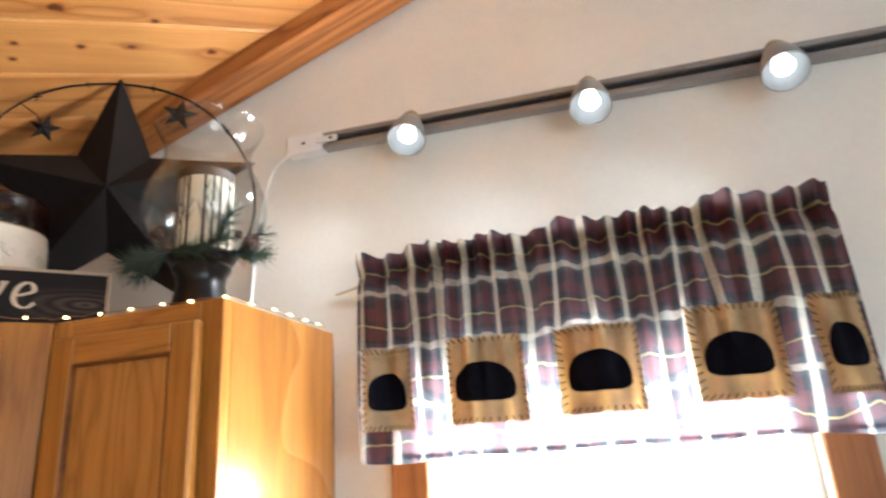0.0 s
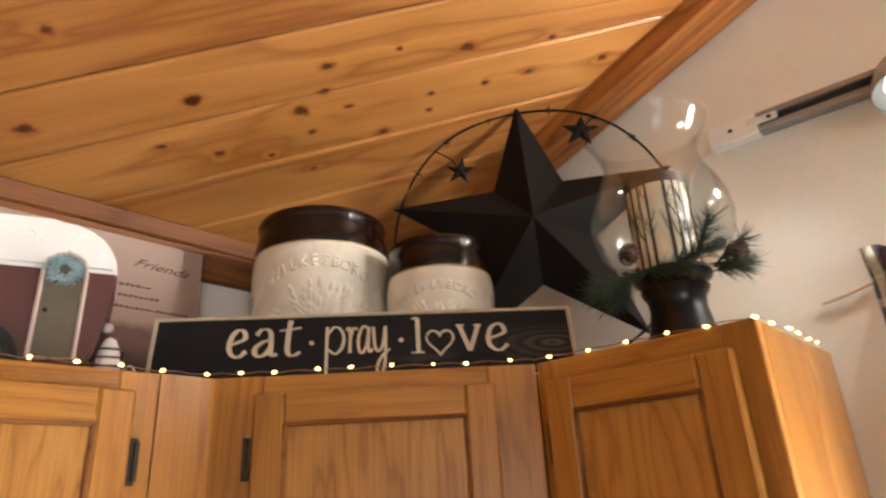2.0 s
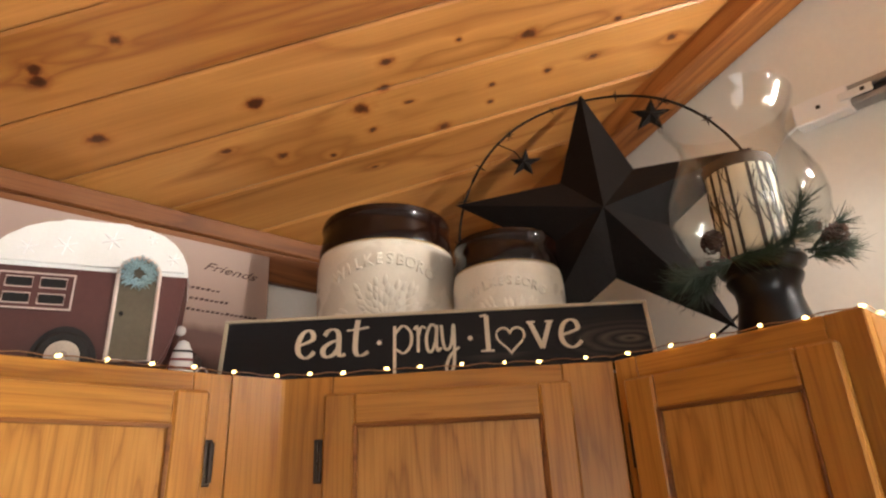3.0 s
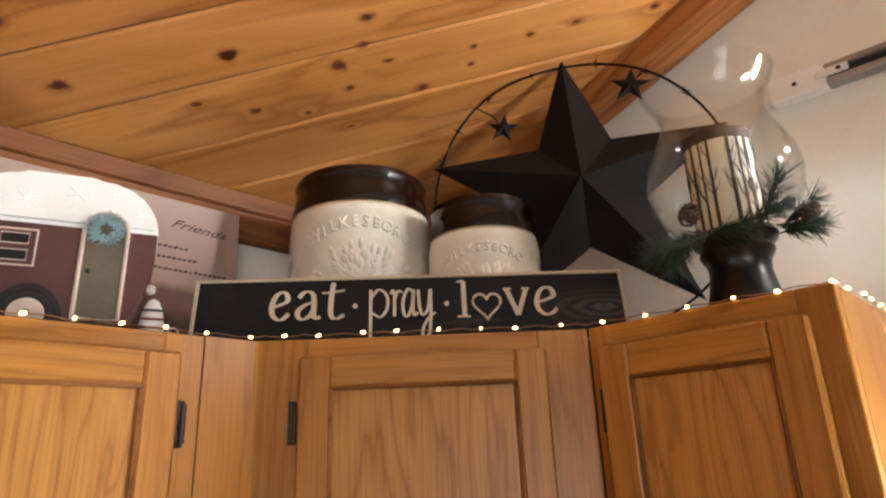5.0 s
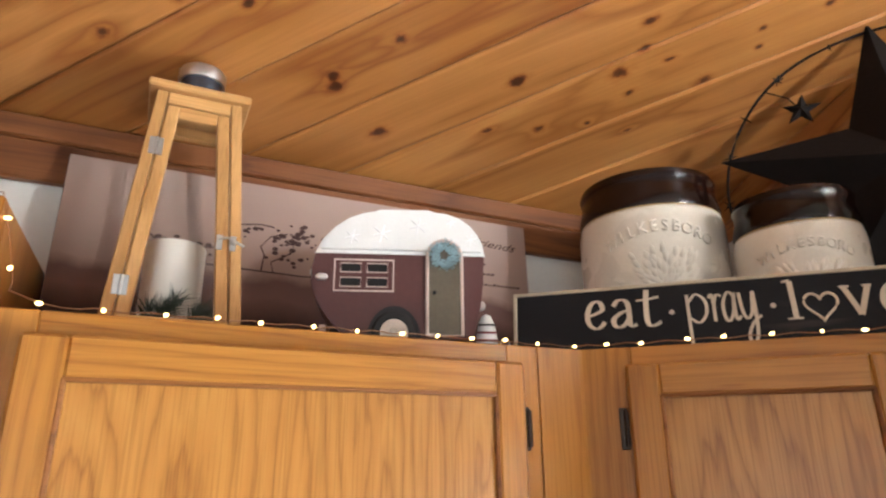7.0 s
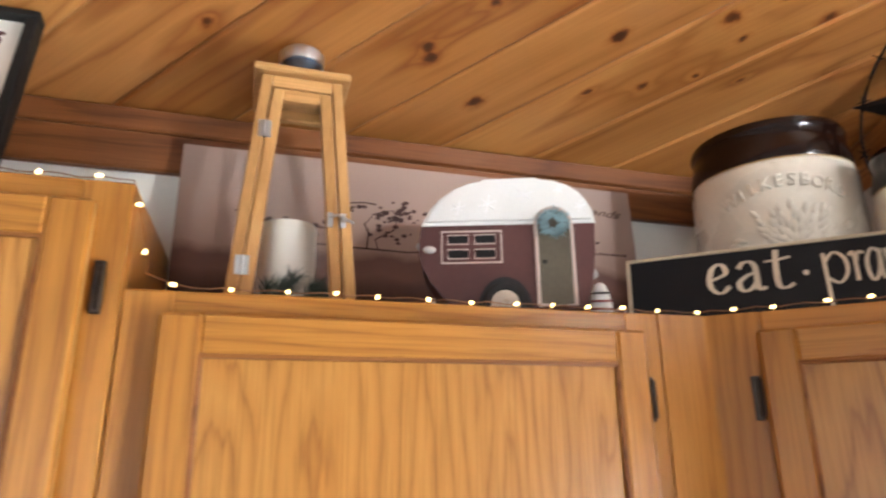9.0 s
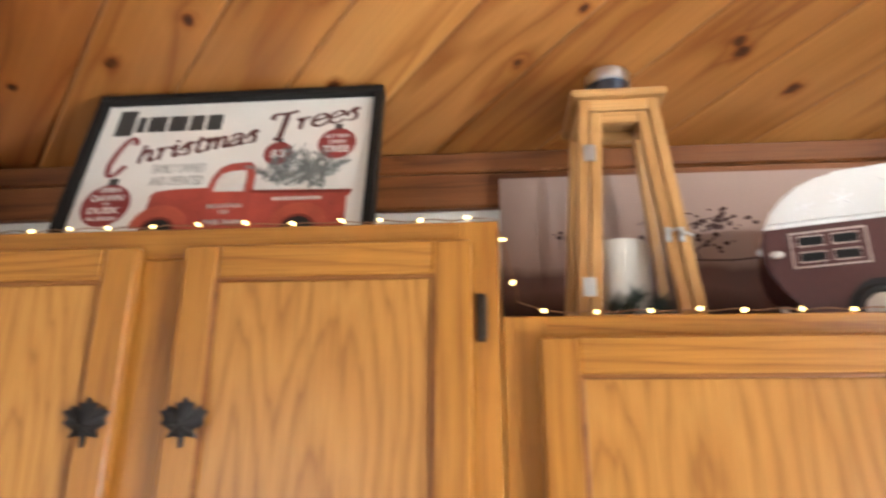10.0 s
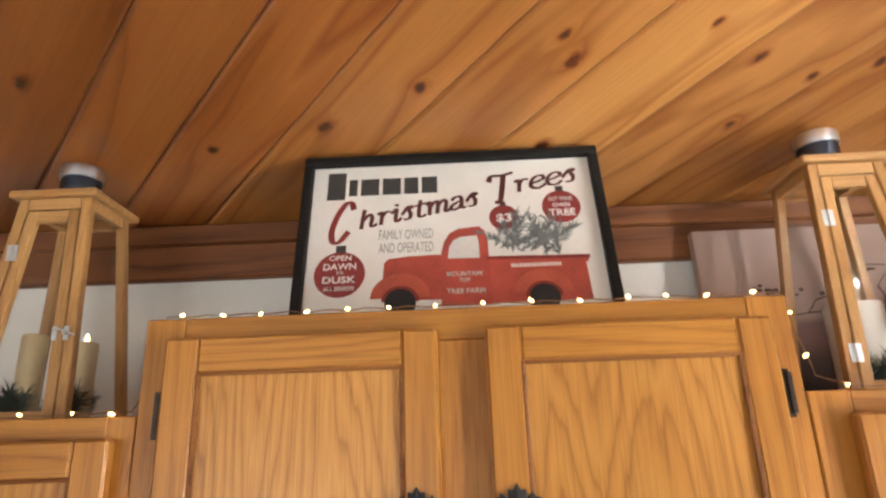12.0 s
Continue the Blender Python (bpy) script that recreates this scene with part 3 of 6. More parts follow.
FACE, DEEP, LOW = 0.27, 0.289, 1.345
H1, H2 = TOP - LOW, TALL - LOW
west = lambda y: pose(FACE, y, LOW, 0, 0, 90)
dz = 2.083 - LOW
hz = (2.007 - LOW, 1.47 - LOW)
cupboard("honey oak wall cabinet with one wide panelled door", west(-1.2395), 0.581, H1, DEEP,
         [dict(x0=0.035, x1=0.549, z0=0.024, z1=dz, hinges=hz, hinge_x=0.5585)], (0.045, 0.045))
cupboard("taller honey oak wall cabinet, two panelled doors, leaf knobs", west(-1.957), 0.716, H2, DEEP,
         [dict(x0=0.032, x1=0.329, z0=0.024, z1=2.186 - LOW, hinges=(2.106 - LOW, 1.47 - LOW), hinge_x=0.024, knob=(0.304, 2.003 - LOW)),
          dict(x0=0.381, x1=0.687, z0=0.024, z1=2.186 - LOW, hinges=(2.106 - LOW, 1.47 - LOW), hinge_x=0.696, knob=(0.404, 2.003 - LOW))],
         (0.045, 0.045), (0.32, 0.39))
cupboard("honey oak wall cabinet at the far end of the run", west(-2.60), 0.642, H1, DEEP,
         [dict(x0=0.035, x1=0.626, z0=0.024, z1=dz, hinges=hz, hinge_x=0.028)], (0.045, 0.03))
cupboard("narrow honey oak wall cabinet beside the window", pose(0.561, -0.30, LOW), 0.273, H1, 0.299,
         [dict(x0=0.021, x1=0.249, z0=0.024, z1=2.079 - LOW, hinges=hz, hinge_x=0.014)], (0.03, 0.035))

corner = thing("wall_cabinet", pose(0, 0, LOW), "honey oak corner wall cabinet with a diagonal panelled door", "cabinet", "wall cabinets")
plan = [(WEST + 0.001, -0.001), (WEST + 0.001, -0.656), (0.252, -0.656), (0.252, -0.585), (0.553, -0.284), (0.558, -0.284), (0.558, -0.001)]


def level(outline, z0, z1):
    bm = slab([(x, y) for x, y in outline], z0, z1)
    for v in bm.verts:
        v.co = Vector((v.co.x, v.co.z, v.co.y))
    return bm


part("top_panel", level(plan, H1 - 0.024, H1 - 0.012), oak_x, corner)
part("bottom_panel", level(plan, 0, 0.012), oak_x, corner)
part("side_panel", box(WEST + 0.002, 0.251, -0.657, -0.645, 0.012, H1 - 0.024), oak_end, corner)
c45 = math.sqrt(0.5)
post = [(0.251, -0.6575), (FACE, -0.6575), (FACE, -0.594), (FACE + 0.0012, -0.5898), (FACE + 0.062 * c45, -0.591 + 0.062 * c45), (FACE + 0.043 * c45, -0.591 + 0.081 * c45), (0.251, -0.583)]
part("corner_post", level(post, 0, H1), oak_z, corner)
diag = pose(FACE, -0.591, 0, 0, 0, 45)
for name, b, mat in (("stile", (0.348, 0.411, 0, 0.019, 0, H1), oak_z),
                     ("rail", (0.062, 0.348, 0.0003, 0.019, H1 - 0.036, H1), oak_x), ("rail", (0.062, 0.348, 0.0003, 0.019, 0, 0.036), oak_x)):
    part(name, box(*b, bevel=0.0015), mat, corner, "", diag)
d = door_on(corner, 0.056, 0.354, 0.024, dz, hz, 0.047)
d.matrix_basis = diag @ d.matrix_basis
part("side_panel", box(0.548, 0.5575, -0.283, -0.002, 0.012, H1 - 0.024), oak_end, corner)

# ---- valance and track light ----


def fold(x, z):
    """How far the cloth stands off at a place: gathers at the rod, wide soft folds below."""
    k = min(1.0, max(0.0, (2.155 - z) / 0.2))
    tight = 0.010 * math.sin(x * 210 + 2 * math.sin(x * 23)) + 0.004 * math.sin(x * 83 + 1)
    wide = 0.015 * math.sin((x - 0.905) * 39.3 + 1.2 + 0.6 * math.sin(x * 9)) + 0.006 * math.sin(x * 71 + z * 6)
    return -0.075 - (tight * (1 - 0.75 * k) + wide * k)


def on_cloth(x, z, off):
    """A place on the hanging cloth, stood off by a little; the cloth spreads towards its hem."""
    flare = 1 + 0.03 * ((2.205 - z) / 0.318 - 0.3) * ((x - 1.26) / 0.36)
    pinch = 0.010 * math.exp(-((z - 2.172) / 0.012) ** 2)
    return (1.26 + (x - 1.26) * flare, fold(x, z) + pinch - off, z)


def plaid():
    m, nodes, links, bsdf = material("plaid_cotton")
    uv = nodes.new("ShaderNodeUVMap")
    sep = nodes.new("ShaderNodeSeparateXYZ")
    links.new(uv.outputs[0], sep.inputs[0])
    red, dark, cream_c, green, tan = (0.105, 0.018, 0.026), (0.016, 0.012, 0.024), (0.74, 0.68, 0.55), (0.035, 0.06, 0.07), (0.60, 0.47, 0.18)
    up_stops = [(0.0, dark), (0.12, red), (0.22, dark), (0.24, red), (0.36, dark), (0.48, green), (0.56, cream_c), (0.76, green), (0.82, dark), (0.90, red), (0.92, dark)]
    over_stops = [(0.0, dark), (0.10, red), (0.30, dark), (0.40, tan), (0.43, dark), (0.46, red), (0.62, dark), (0.70, green), (0.78, (0.60, 0.54, 0.44)), (0.88, green), (0.94, dark)]
    stretch = nodes.new("ShaderNodeVectorMath")
    stretch.operation = "MULTIPLY"
    stretch.inputs[1].default_value = (1.0, 0.25, 1.0)
    links.new(uv.outputs[0], stretch.inputs[0])
    sway = noise_of(nodes, links, stretch.outputs[0], 9, 2.0)
    sag = noise_of(nodes, links, uv.outputs[0], 14, 2.0)
    warp = ramp(nodes, links, maths(nodes, links, "FRACT", maths(nodes, links, "MULTIPLY_ADD", sep.outputs[0], 19.0, maths(nodes, links, "MULTIPLY", sway, 1.1))), up_stops, True)
    weft = ramp(nodes, links, maths(nodes, links, "FRACT", maths(nodes, links, "MULTIPLY_ADD", sep.outputs[1], 11.5, maths(nodes, links, "MULTIPLY_ADD", sag, 0.5, -0.2))), over_stops, True)
    weave = nodes.new("ShaderNodeTexChecker")
    weave.inputs["Scale"].default_value = 900
    links.new(uv.outputs[0], weave.inputs["Vector"])
    slub = noise_of(nodes, links, uv.outputs[0], 240, 3.0, 0.7)
    half = maths(nodes, links, "MULTIPLY_ADD", slub, 1.3, -0.2)
    c = mix(nodes, links, 0.3, mix(nodes, links, half, warp, weft), mix(nodes, links, 1.0, warp, weft, "LIGHTEN"))
    links.new(c, bsdf.inputs["Base Color"])
    bsdf.inputs["Roughness"].default_value = 0.9
    bump(nodes, links, weave.outputs[1], bsdf, 0.15, 0.0005)
    thin = nodes.new("ShaderNodeBsdfTranslucent")
    links.new(mix(nodes, links, 0.10, c, (0.9, 0.88, 0.86)), thin.inputs[0])
    both = nodes.new("ShaderNodeMixShader")
    both.inputs[0].default_value = 0.62
    links.new(bsdf.outputs[0], both.inputs[1])
    links.new(thin.outputs[0], both.inputs[2])
    links.new(both.outputs[0], nodes["Material Output"].inputs[0])
    return m


VX0, VX1 = 0.908, 1.591
valance = thing("valance", pose(0.006, 0, 0.006), "gathered plaid window valance in burgundy, navy and cream with burlap patches", "curtain")
bm = bmesh.new()
uvl = bm.loops.layers.uv.new("cloth")
cols, rows = 220, 26
grid, length = [], []
arc = 0.0
for i in range(cols + 1):
    x = VX0 + (VX1 - VX0) * i / cols
    if i:
        xp = VX0 + (VX1 - VX0) * (i - 1) / cols
        arc += math.hypot(x - xp, (fold(x, 2.0) - fold(xp, 2.0)))
    length.append(arc)
    col = []
    for j in range(rows + 1):
        z = 2.205 - 0.318 * j / rows
        end = 0.004 * math.sin(x * 31) + (0.006 * math.sin(x * 57) if j == 0 else 0)
        flare = 1 + 0.03 * (j / rows - 0.3) * ((x - 1.26) / 0.36)
        pinch = 0.010 * math.exp(-((z - 2.172) / 0.012) ** 2)
        col.append(bm.verts.new((1.26 + (x - 1.26) * flare, fold(x, z) + pinch, z + (end if j in (0, rows) else 0))))
    grid.append(col)
for i in range(cols):
    for j in range(rows):
        f = bm.faces.new((grid[i][j], grid[i + 1][j], grid[i + 1][j + 1], grid[i][j + 1]))
        for loop, (a, b) in zip(f.loops, ((i, j), (i + 1, j), (i + 1, j + 1), (i, j + 1))):
            loop[uvl].uv = (length[a], 0.318 * b / rows)
plaid_mat = plaid()
part("cloth", bm, plaid_mat, valance, smooth=True)
for name, z1, z0 in (("hem", 1.8945, 1.8878), ("header", 2.200, 2.148)):
    strip = bmesh.new()
    suv = strip.loops.layers.uv.new("cloth")
    cells = [[strip.verts.new(on_cloth(VX0 + (VX1 - VX0) * i / cols, z1 + (z0 - z1) * j / 3, -0.0035)) for j in range(4)] for i in range(cols + 1)]
    for i in range(cols):
        for j in range(3):
            f = strip.faces.new((cells[i][j], cells[i + 1][j], cells[i + 1][j + 1], cells[i][j + 1]))
            for loop, (a, b) in zip(f.loops, ((i, j), (i + 1, j), (i + 1, j + 1), (i, j + 1))):
                loop[suv].uv = (length[a], 2.205 - z1 + (z1 - z0) * b / 3)
    part(name, strip, plaid_mat, valance, "turned-in double layer of the plaid cloth", smooth=True)
part("rod", tube([(VX0 - 0.004, -0.003, 2.172), (VX0 - 0.004, -0.036, 2.172), (VX1 + 0.004, -0.036, 2.172), (VX1 + 0.004, -0.003, 2.172)], 0.006, 8), white_vinyl, valance, "white curtain rod with returns to the wall")
burlap = plain("burlap", (0.64, 0.47, 0.26), 0.9, vary=0.2, scale=120, relief=0.5)
felt = plain("black_felt", (0.005, 0.005, 0.008), 0.95, vary=0.3, scale=90, relief=0.3)
felt.node_tree.nodes["Principled BSDF"].inputs["Specular IOR Level"].default_value = 0.05
thread = plain("dark_thread", (0.05, 0.03, 0.025), 0.9)
random.seed(4)
for cx, wide in ((0.952, 0.068), (1.104, 0.112), (1.263, 0.112), (1.437, 0.112), (1.556, 0.060)):
    top, bottom = 2.052 + random.uniform(-0.004, 0.004), 1.932 + random.uniform(-0.003, 0.003)
    bm = bmesh.new()
    g = []
    for i in range(31):
        x = cx + wide * (i / 30 - 0.5)
        g.append([bm.verts.new(on_cloth(x, z, 0.003)) for z in [top + (bottom - top) * j / 10 for j in range(11)]])
    for i in range(30):
        for j in range(10):
            bm.faces.new((g[i][j], g[i + 1][j], g[i + 1][j + 1], g[i][j + 1]))
    bmesh.ops.solidify(bm, geom=bm.faces[:], thickness=0.0012)
    patch = part("patch", bm, burlap, valance, "tan burlap square with a dark plain appliqué", smooth=True)
    st = bmesh.new()
    for k in range(44):
        s = k / 44 * 4
        e, q = int(s), s - int(s)
        a = [(-0.5 + q, 0.5), (0.5, 0.5 - q), (0.5 - q, -0.5), (-0.5, -0.5 + q)][e]
        inn = (a[0] * 0.87 + 0.02, a[1] * 0.87)
        p = [(cx + wide * u, (top + bottom) / 2 + (top - bottom) * v) for u, v in (a, inn)]
        tube([on_cloth(x, z, 0.0052) for x, z in p], 0.0009, 5, st)
    part("stitching", st, thread, patch)
    # the appliqué: a plain rounded dark shape
    ap = bmesh.new()
    cz = (top + bottom) / 2 - 0.004
    ring = []
    for rr in (0.0, 0.17, 0.33, 0.5, 0.67, 0.83, 1.0):
        ring.append([])
        for k in range(40):
            a = 2 * math.pi * k / 40
            blunt = 2.2 if math.sin(a) > 0 else 4.5
            sq = (abs(math.cos(a)) ** blunt + abs(math.sin(a)) ** blunt) ** (-1 / blunt)
            x = cx + wide * 0.37 * rr * sq * math.cos(a)
            z = cz - 0.006 + (0.034 if math.sin(a) > 0 else 0.021) * rr * sq * math.sin(a)
            ring[-1].append(ap.verts.new(on_cloth(x, z, 0.0062)))
    for a, b in zip(ring, ring[1:]):
        for k in range(40):
            ap.faces.new((a[k], a[(k + 1) % 40], b[(k + 1) % 40], b[k]))
    bmesh.ops.remove_doubles(ap, verts=ap.verts, dist=1e-5)
    part("applique", ap, felt, patch, "plain black felt shape", smooth=True)

grey_metal = plain("track_grey", (0.30, 0.29, 0.28), 0.4, 0.4, 0.08)
dark_slot = plain("dark_slot", (0.02, 0.02, 0.02), 0.6)
brass = plain("aged_brass", (0.42, 0.30, 0.13), 0.4, 0.8, 0.15)
TX0, TX1 = 0.754, 2.17
track = thing("track_light", pose(TX0, 0, 2.468, 0, 2.0, 0), "grey ceiling track on the wall with frosted bell spotlights, lit", "track light")
L = TX1 - TX0
for z0, z1 in ((-0.016, -0.006), (0.006, 0.016)):
    part("rail", box(0.07, L, -0.024, 0, z0, z1, 0.002), grey_metal, track)
part("slot", box(0.07, L, -0.014, 0, -0.006, 0.006), dark_slot, track, "dark slot of the track")
bright_plastic = plain("bright_white_plastic", (0.88, 0.88, 0.87), 0.35, vary=0.02)
feed = part("feed_box", box(0, 0.075, -0.026, 0, -0.019, 0.019, 0.002), bright_plastic, track, "white plastic live-end box")
part("adapter", box(0.062, 0.105, -0.029, -0.024, -0.006, 0.006, 0.001), white_vinyl, feed)
for x, z in ((0.035, 0.0), (0.093, 0.0)):
    part("screw", box(x - 0.003, x + 0.003, -0.0302 if x > 0.05 else -0.0272, -0.0255, z - 0.003, z + 0.003, 0.001), dark_slot, feed)
part("cable", tube([(0.002, -0.01, -0.006), (-0.02, -0.008, -0.016), (-0.045, -0.006, -0.045), (-0.06, -0.005, -0.10), (-0.07, -0.005, -0.22), (-0.075, -0.005, -0.36)], 0.0035, 8), white_vinyl, track, "white supply cable")


def frosted():
    m, nodes, links, bsdf = material("frosted_glass")
    bsdf.inputs["Base Color"].default_value = (0.30, 0.30, 0.29, 1)
    bsdf.inputs["Roughness"].default_value = 0.35
    thin = nodes.new("ShaderNodeBsdfTranslucent")
    thin.inputs[0].default_value = (0.85, 0.84, 0.80, 1)
    both = nodes.new("ShaderNodeMixShader")
    both.inputs[0].default_value = 0.08
    links.new(bsdf.outputs[0], both.inputs[1])
    links.new(thin.outputs[0], both.inputs[2])
    links.new(both.outputs[0], nodes["Material Output"].inputs[0])
    return m


frost = frosted()
lit = glow("lit_lamp", (1.0, 0.97, 0.93), 3.0)
first = None
# the fourth head, turned along the track, is unseen and added
for x, lean in ((0.252, 4), (0.559, 2), (0.836, -3), (1.15, 0)):
    head = new("spotlight")
    head.parent = track
    head.matrix_basis = pose(x, -0.032, 0.004, -30, 0, lean) @ Matrix.Scale(1.08, 4) if x < 1 else pose(x, -0.05, -0.03, -40, 82, 20) @ Matrix.Scale(1.08, 4)
    if first is None:
        part("mount", lathe([(0, 0.012), (0.010, 0.012), (0.013, 0.004), (0.016, -0.002), (0.012, -0.006), (0, -0.006)], 16), brass, head, "aged brass mount", smooth=True)
        part("shade", lathe([(0.014, -0.004), (0.019, -0.012), (0.024, -0.028), (0.0285, -0.048), (0.030, -0.062), (0.0285, -0.062), (0.027, -0.048), (0.0225, -0.028), (0.0175, -0.013), (0.013, -0.006)], 28), frost, head, "frosted glass bell shade", smooth=True)
        part("bulb", lathe([(0, -0.012), (0.008, -0.014), (0.011, -0.030), (0.0145, -0.046), (0.014, -0.049), (0.009, -0.048), (0, -0.047)], 24), lit, head, "lit reflector bulb", smooth=True)
        first = head
    else:
        for c in first.children:
            again(c.name.split(".")[0], c, head, c.matrix_basis)
# last spot: added on the unseen fourth head to brighten the ceiling corner
for x, way, watt, cone in ((0.252, (-0.5, -0.5, -0.40), 5.5, 132), (0.559, (-0.5, -0.5, -0.40), 5.5, 132), (0.836, (-0.5, -0.5, -0.40), 5.5, 132), (1.15, (-1.20, -0.46, 0.42), 100.0, 56)):
    p = track.matrix_basis @ (Vector((x, -0.075, -0.065)) if x < 1 else Vector((x - 0.10, -0.10, -0.02)))
    lamp("track_lamp", "SPOT", look(p, p + Vector(way)), watt, (1.0, 0.95, 0.88), cone=cone)

cord = solo("curtain_cord", tube([(0.842, -0.004, 2.172), (0.87, -0.007, 2.176), (0.905, -0.006, 2.186)], 0.0022, 6), plain("tan_cord", (0.55, 0.45, 0.32), 0.8), Matrix(), "thin tan cord on the wall between cabinet and valance", "cord")

# ---- things on the cupboards ----
DECK = TOP - 0.012


def bar_letters(width, height, count, depth=0.0008, lean=0.0, rnd=None):
    """Writing that is not spelled out: upright bars in a row."""
    bm = bmesh.new()
    step = width / count
    for k in range(count):
        h = height * (rnd.uniform(0.55, 1.0) if rnd else 1.0)
        x = step * k
        pts = [(x, 0), (x + step * 0.68, 0), (x + step * 0.68 + lean * h, h), (x + lean * h, h)]
        slab(pts, -depth, 0, bm)
    return bm


def shifted(bm, x, z, y=0.0, turn_deg=0.0):
    bmesh.ops.rotate(bm, verts=bm.verts, cent=(0, 0, 0), matrix=Matrix.Rotation(radians(-turn_deg), 3, "Y"))
    bmesh.ops.translate(bm, verts=bm.verts, vec=(x, y, z))
    return bm


def join(bms):
    out = bmesh.new()
    for b in bms:
        me = bpy.data.meshes.new("tmp")
        b.to_mesh(me)
        out.from_mesh(me)
        bpy.data.meshes.remove(me)
        b.free()
    return out


def strokes(lines, r, y=0.0, n=5):
    """Drawn lines: rods through (x, z) pairs."""
    bm = bmesh.new()
    for ln in lines:
        tube([(x, y, z) for x, z in ln], r, n, bm)
    return bm


def disc(cx, cz, r, y0, y1, n=24, squash=1.0):
    return slab([(cx + r * math.cos(2 * math.pi * k / n), cz + r * squash * math.sin(2 * math.pi * k / n)) for k in range(n)], y0, y1)


def curve_through(pts, n=7):
    """A smooth line through points."""
    if len(pts) < 3:
        return [Vector(p) for p in pts]
    q = [Vector(p) for p in pts]
    q = [2 * q[0] - q[1]] + q + [2 * q[-1] - q[-2]]
    out = []
    for i in range(1, len(q) - 2):
        for k in range(n):
            t = k / n
            out.append(0.5 * (2 * q[i] + (q[i + 1] - q[i - 1]) * t + (2 * q[i - 1] - 5 * q[i] + 4 * q[i + 1] - q[i + 2]) * t * t + (3 * q[i] - q[i - 1] - 3 * q[i + 1] + q[i + 2]) * t ** 3))
    return out + [q[-2]]


# pen strokes of the lower-case letters and two capitals; 1 is the height of an x
STROKES = {
    "e": [((0.12, 0.46), (0.5, 0.54), (0.86, 0.68), (0.80, 0.92), (0.54, 1.0), (0.24, 0.84), (0.08, 0.48), (0.16, 0.17), (0.45, 0.01), (0.72, 0.05), (0.97, 0.22))],
    "a": [((0.12, 0.78), (0.30, 0.97), (0.55, 0.98), (0.70, 0.80), (0.72, 0.40), (0.73, 0.12), (0.83, 0.02), (1.0, 0.08)), ((0.71, 0.60), (0.40, 0.52), (0.12, 0.32), (0.12, 0.10), (0.30, 0.0), (0.54, 0.10), (0.71, 0.30))],
    "t": [((0.50, 1.30), (0.43, 0.90), (0.40, 0.30), (0.48, 0.05), (0.70, 0.0), (1.0, 0.12)), ((0.0, 0.93), (0.45, 0.95), (1.0, 1.02))],
    "l": [((0.55, 1.30), (0.55, 0.03)), ((0.05, 1.29), (0.55, 1.33)), ((0.0, 0.02), (1.0, 0.02))],
    "v": [((0.13, 0.97), (0.50, 0.03)), ((0.50, 0.03), (0.88, 0.97)), ((0.0, 0.98), (0.32, 0.98)), ((0.70, 0.98), (1.0, 0.98))],
    "P": [((0.05, 1.0), (0.05, -0.85)), ((-0.06, -0.86), (0.16, -0.86)), ((0.05, 0.70), (0.50, 1.0), (0.93, 0.75), (0.93, 0.30), (0.55, 0.0), (0.12, 0.16))],
    "r": [((0.0, 0.84), (0.22, 0.96), (0.32, 0.70), (0.30, 0.02)), ((0.31, 0.58), (0.60, 0.93), (0.95, 0.88))],
    "A": [((0.82, 0.86), (0.45, 1.0), (0.08, 0.62), (0.10, 0.14), (0.36, 0.0), (0.70, 0.36), (0.84, 0.96), (0.78, 0.30), (0.88, 0.03), (1.12, 0.14))],
    "y": [((0.0, 0.95), (0.08, 0.32), (0.30, 0.04), (0.62, 0.28), (0.80, 0.96), (0.80, 0.05), (0.68, -0.58), (0.36, -0.76), (0.24, -0.52), (0.58, -0.12), (1.1, 0.12))],
    "h": [((0.22, 1.45), (0.16, 0.7), (0.12, 0.0)), ((0.15, 0.55), (0.52, 0.98), (0.70, 0.72), (0.66, 0.18), (0.80, 0.02), (1.0, 0.18))],
    "i": [((0.0, 0.7), (0.45, 0.98), (0.42, 0.25), (0.60, 0.02), (1.0, 0.25)), ((0.45, 1.22), (0.47, 1.38))],
    "s": [((0.0, 0.45), (0.5, 0.98), (0.80, 0.90), (0.56, 0.74), (0.72, 0.40), (0.62, 0.06), (0.18, 0.04))],
    "m": [((0.0, 0.80), (0.13, 0.97), (0.15, 0.0)), ((0.15, 0.55), (0.36, 0.97), (0.48, 0.78), (0.48, 0.0)), ((0.48, 0.55), (0.70, 0.97), (0.84, 0.74), (0.82, 0.14), (0.90, 0.02), (1.0, 0.16))],
    "C": [((0.86, 1.02), (0.72, 1.22), (0.45, 1.25), (0.16, 0.86), (0.06, 0.36), (0.22, 0.02), (0.52, 0.0), (0.86, 0.30))],
    "T": [((0.0, 0.98), (0.12, 1.22), (0.55, 1.20), (1.0, 1.26)), ((0.60, 1.20), (0.52, 0.60), (0.40, 0.0), (0.2, 0.02))],
}


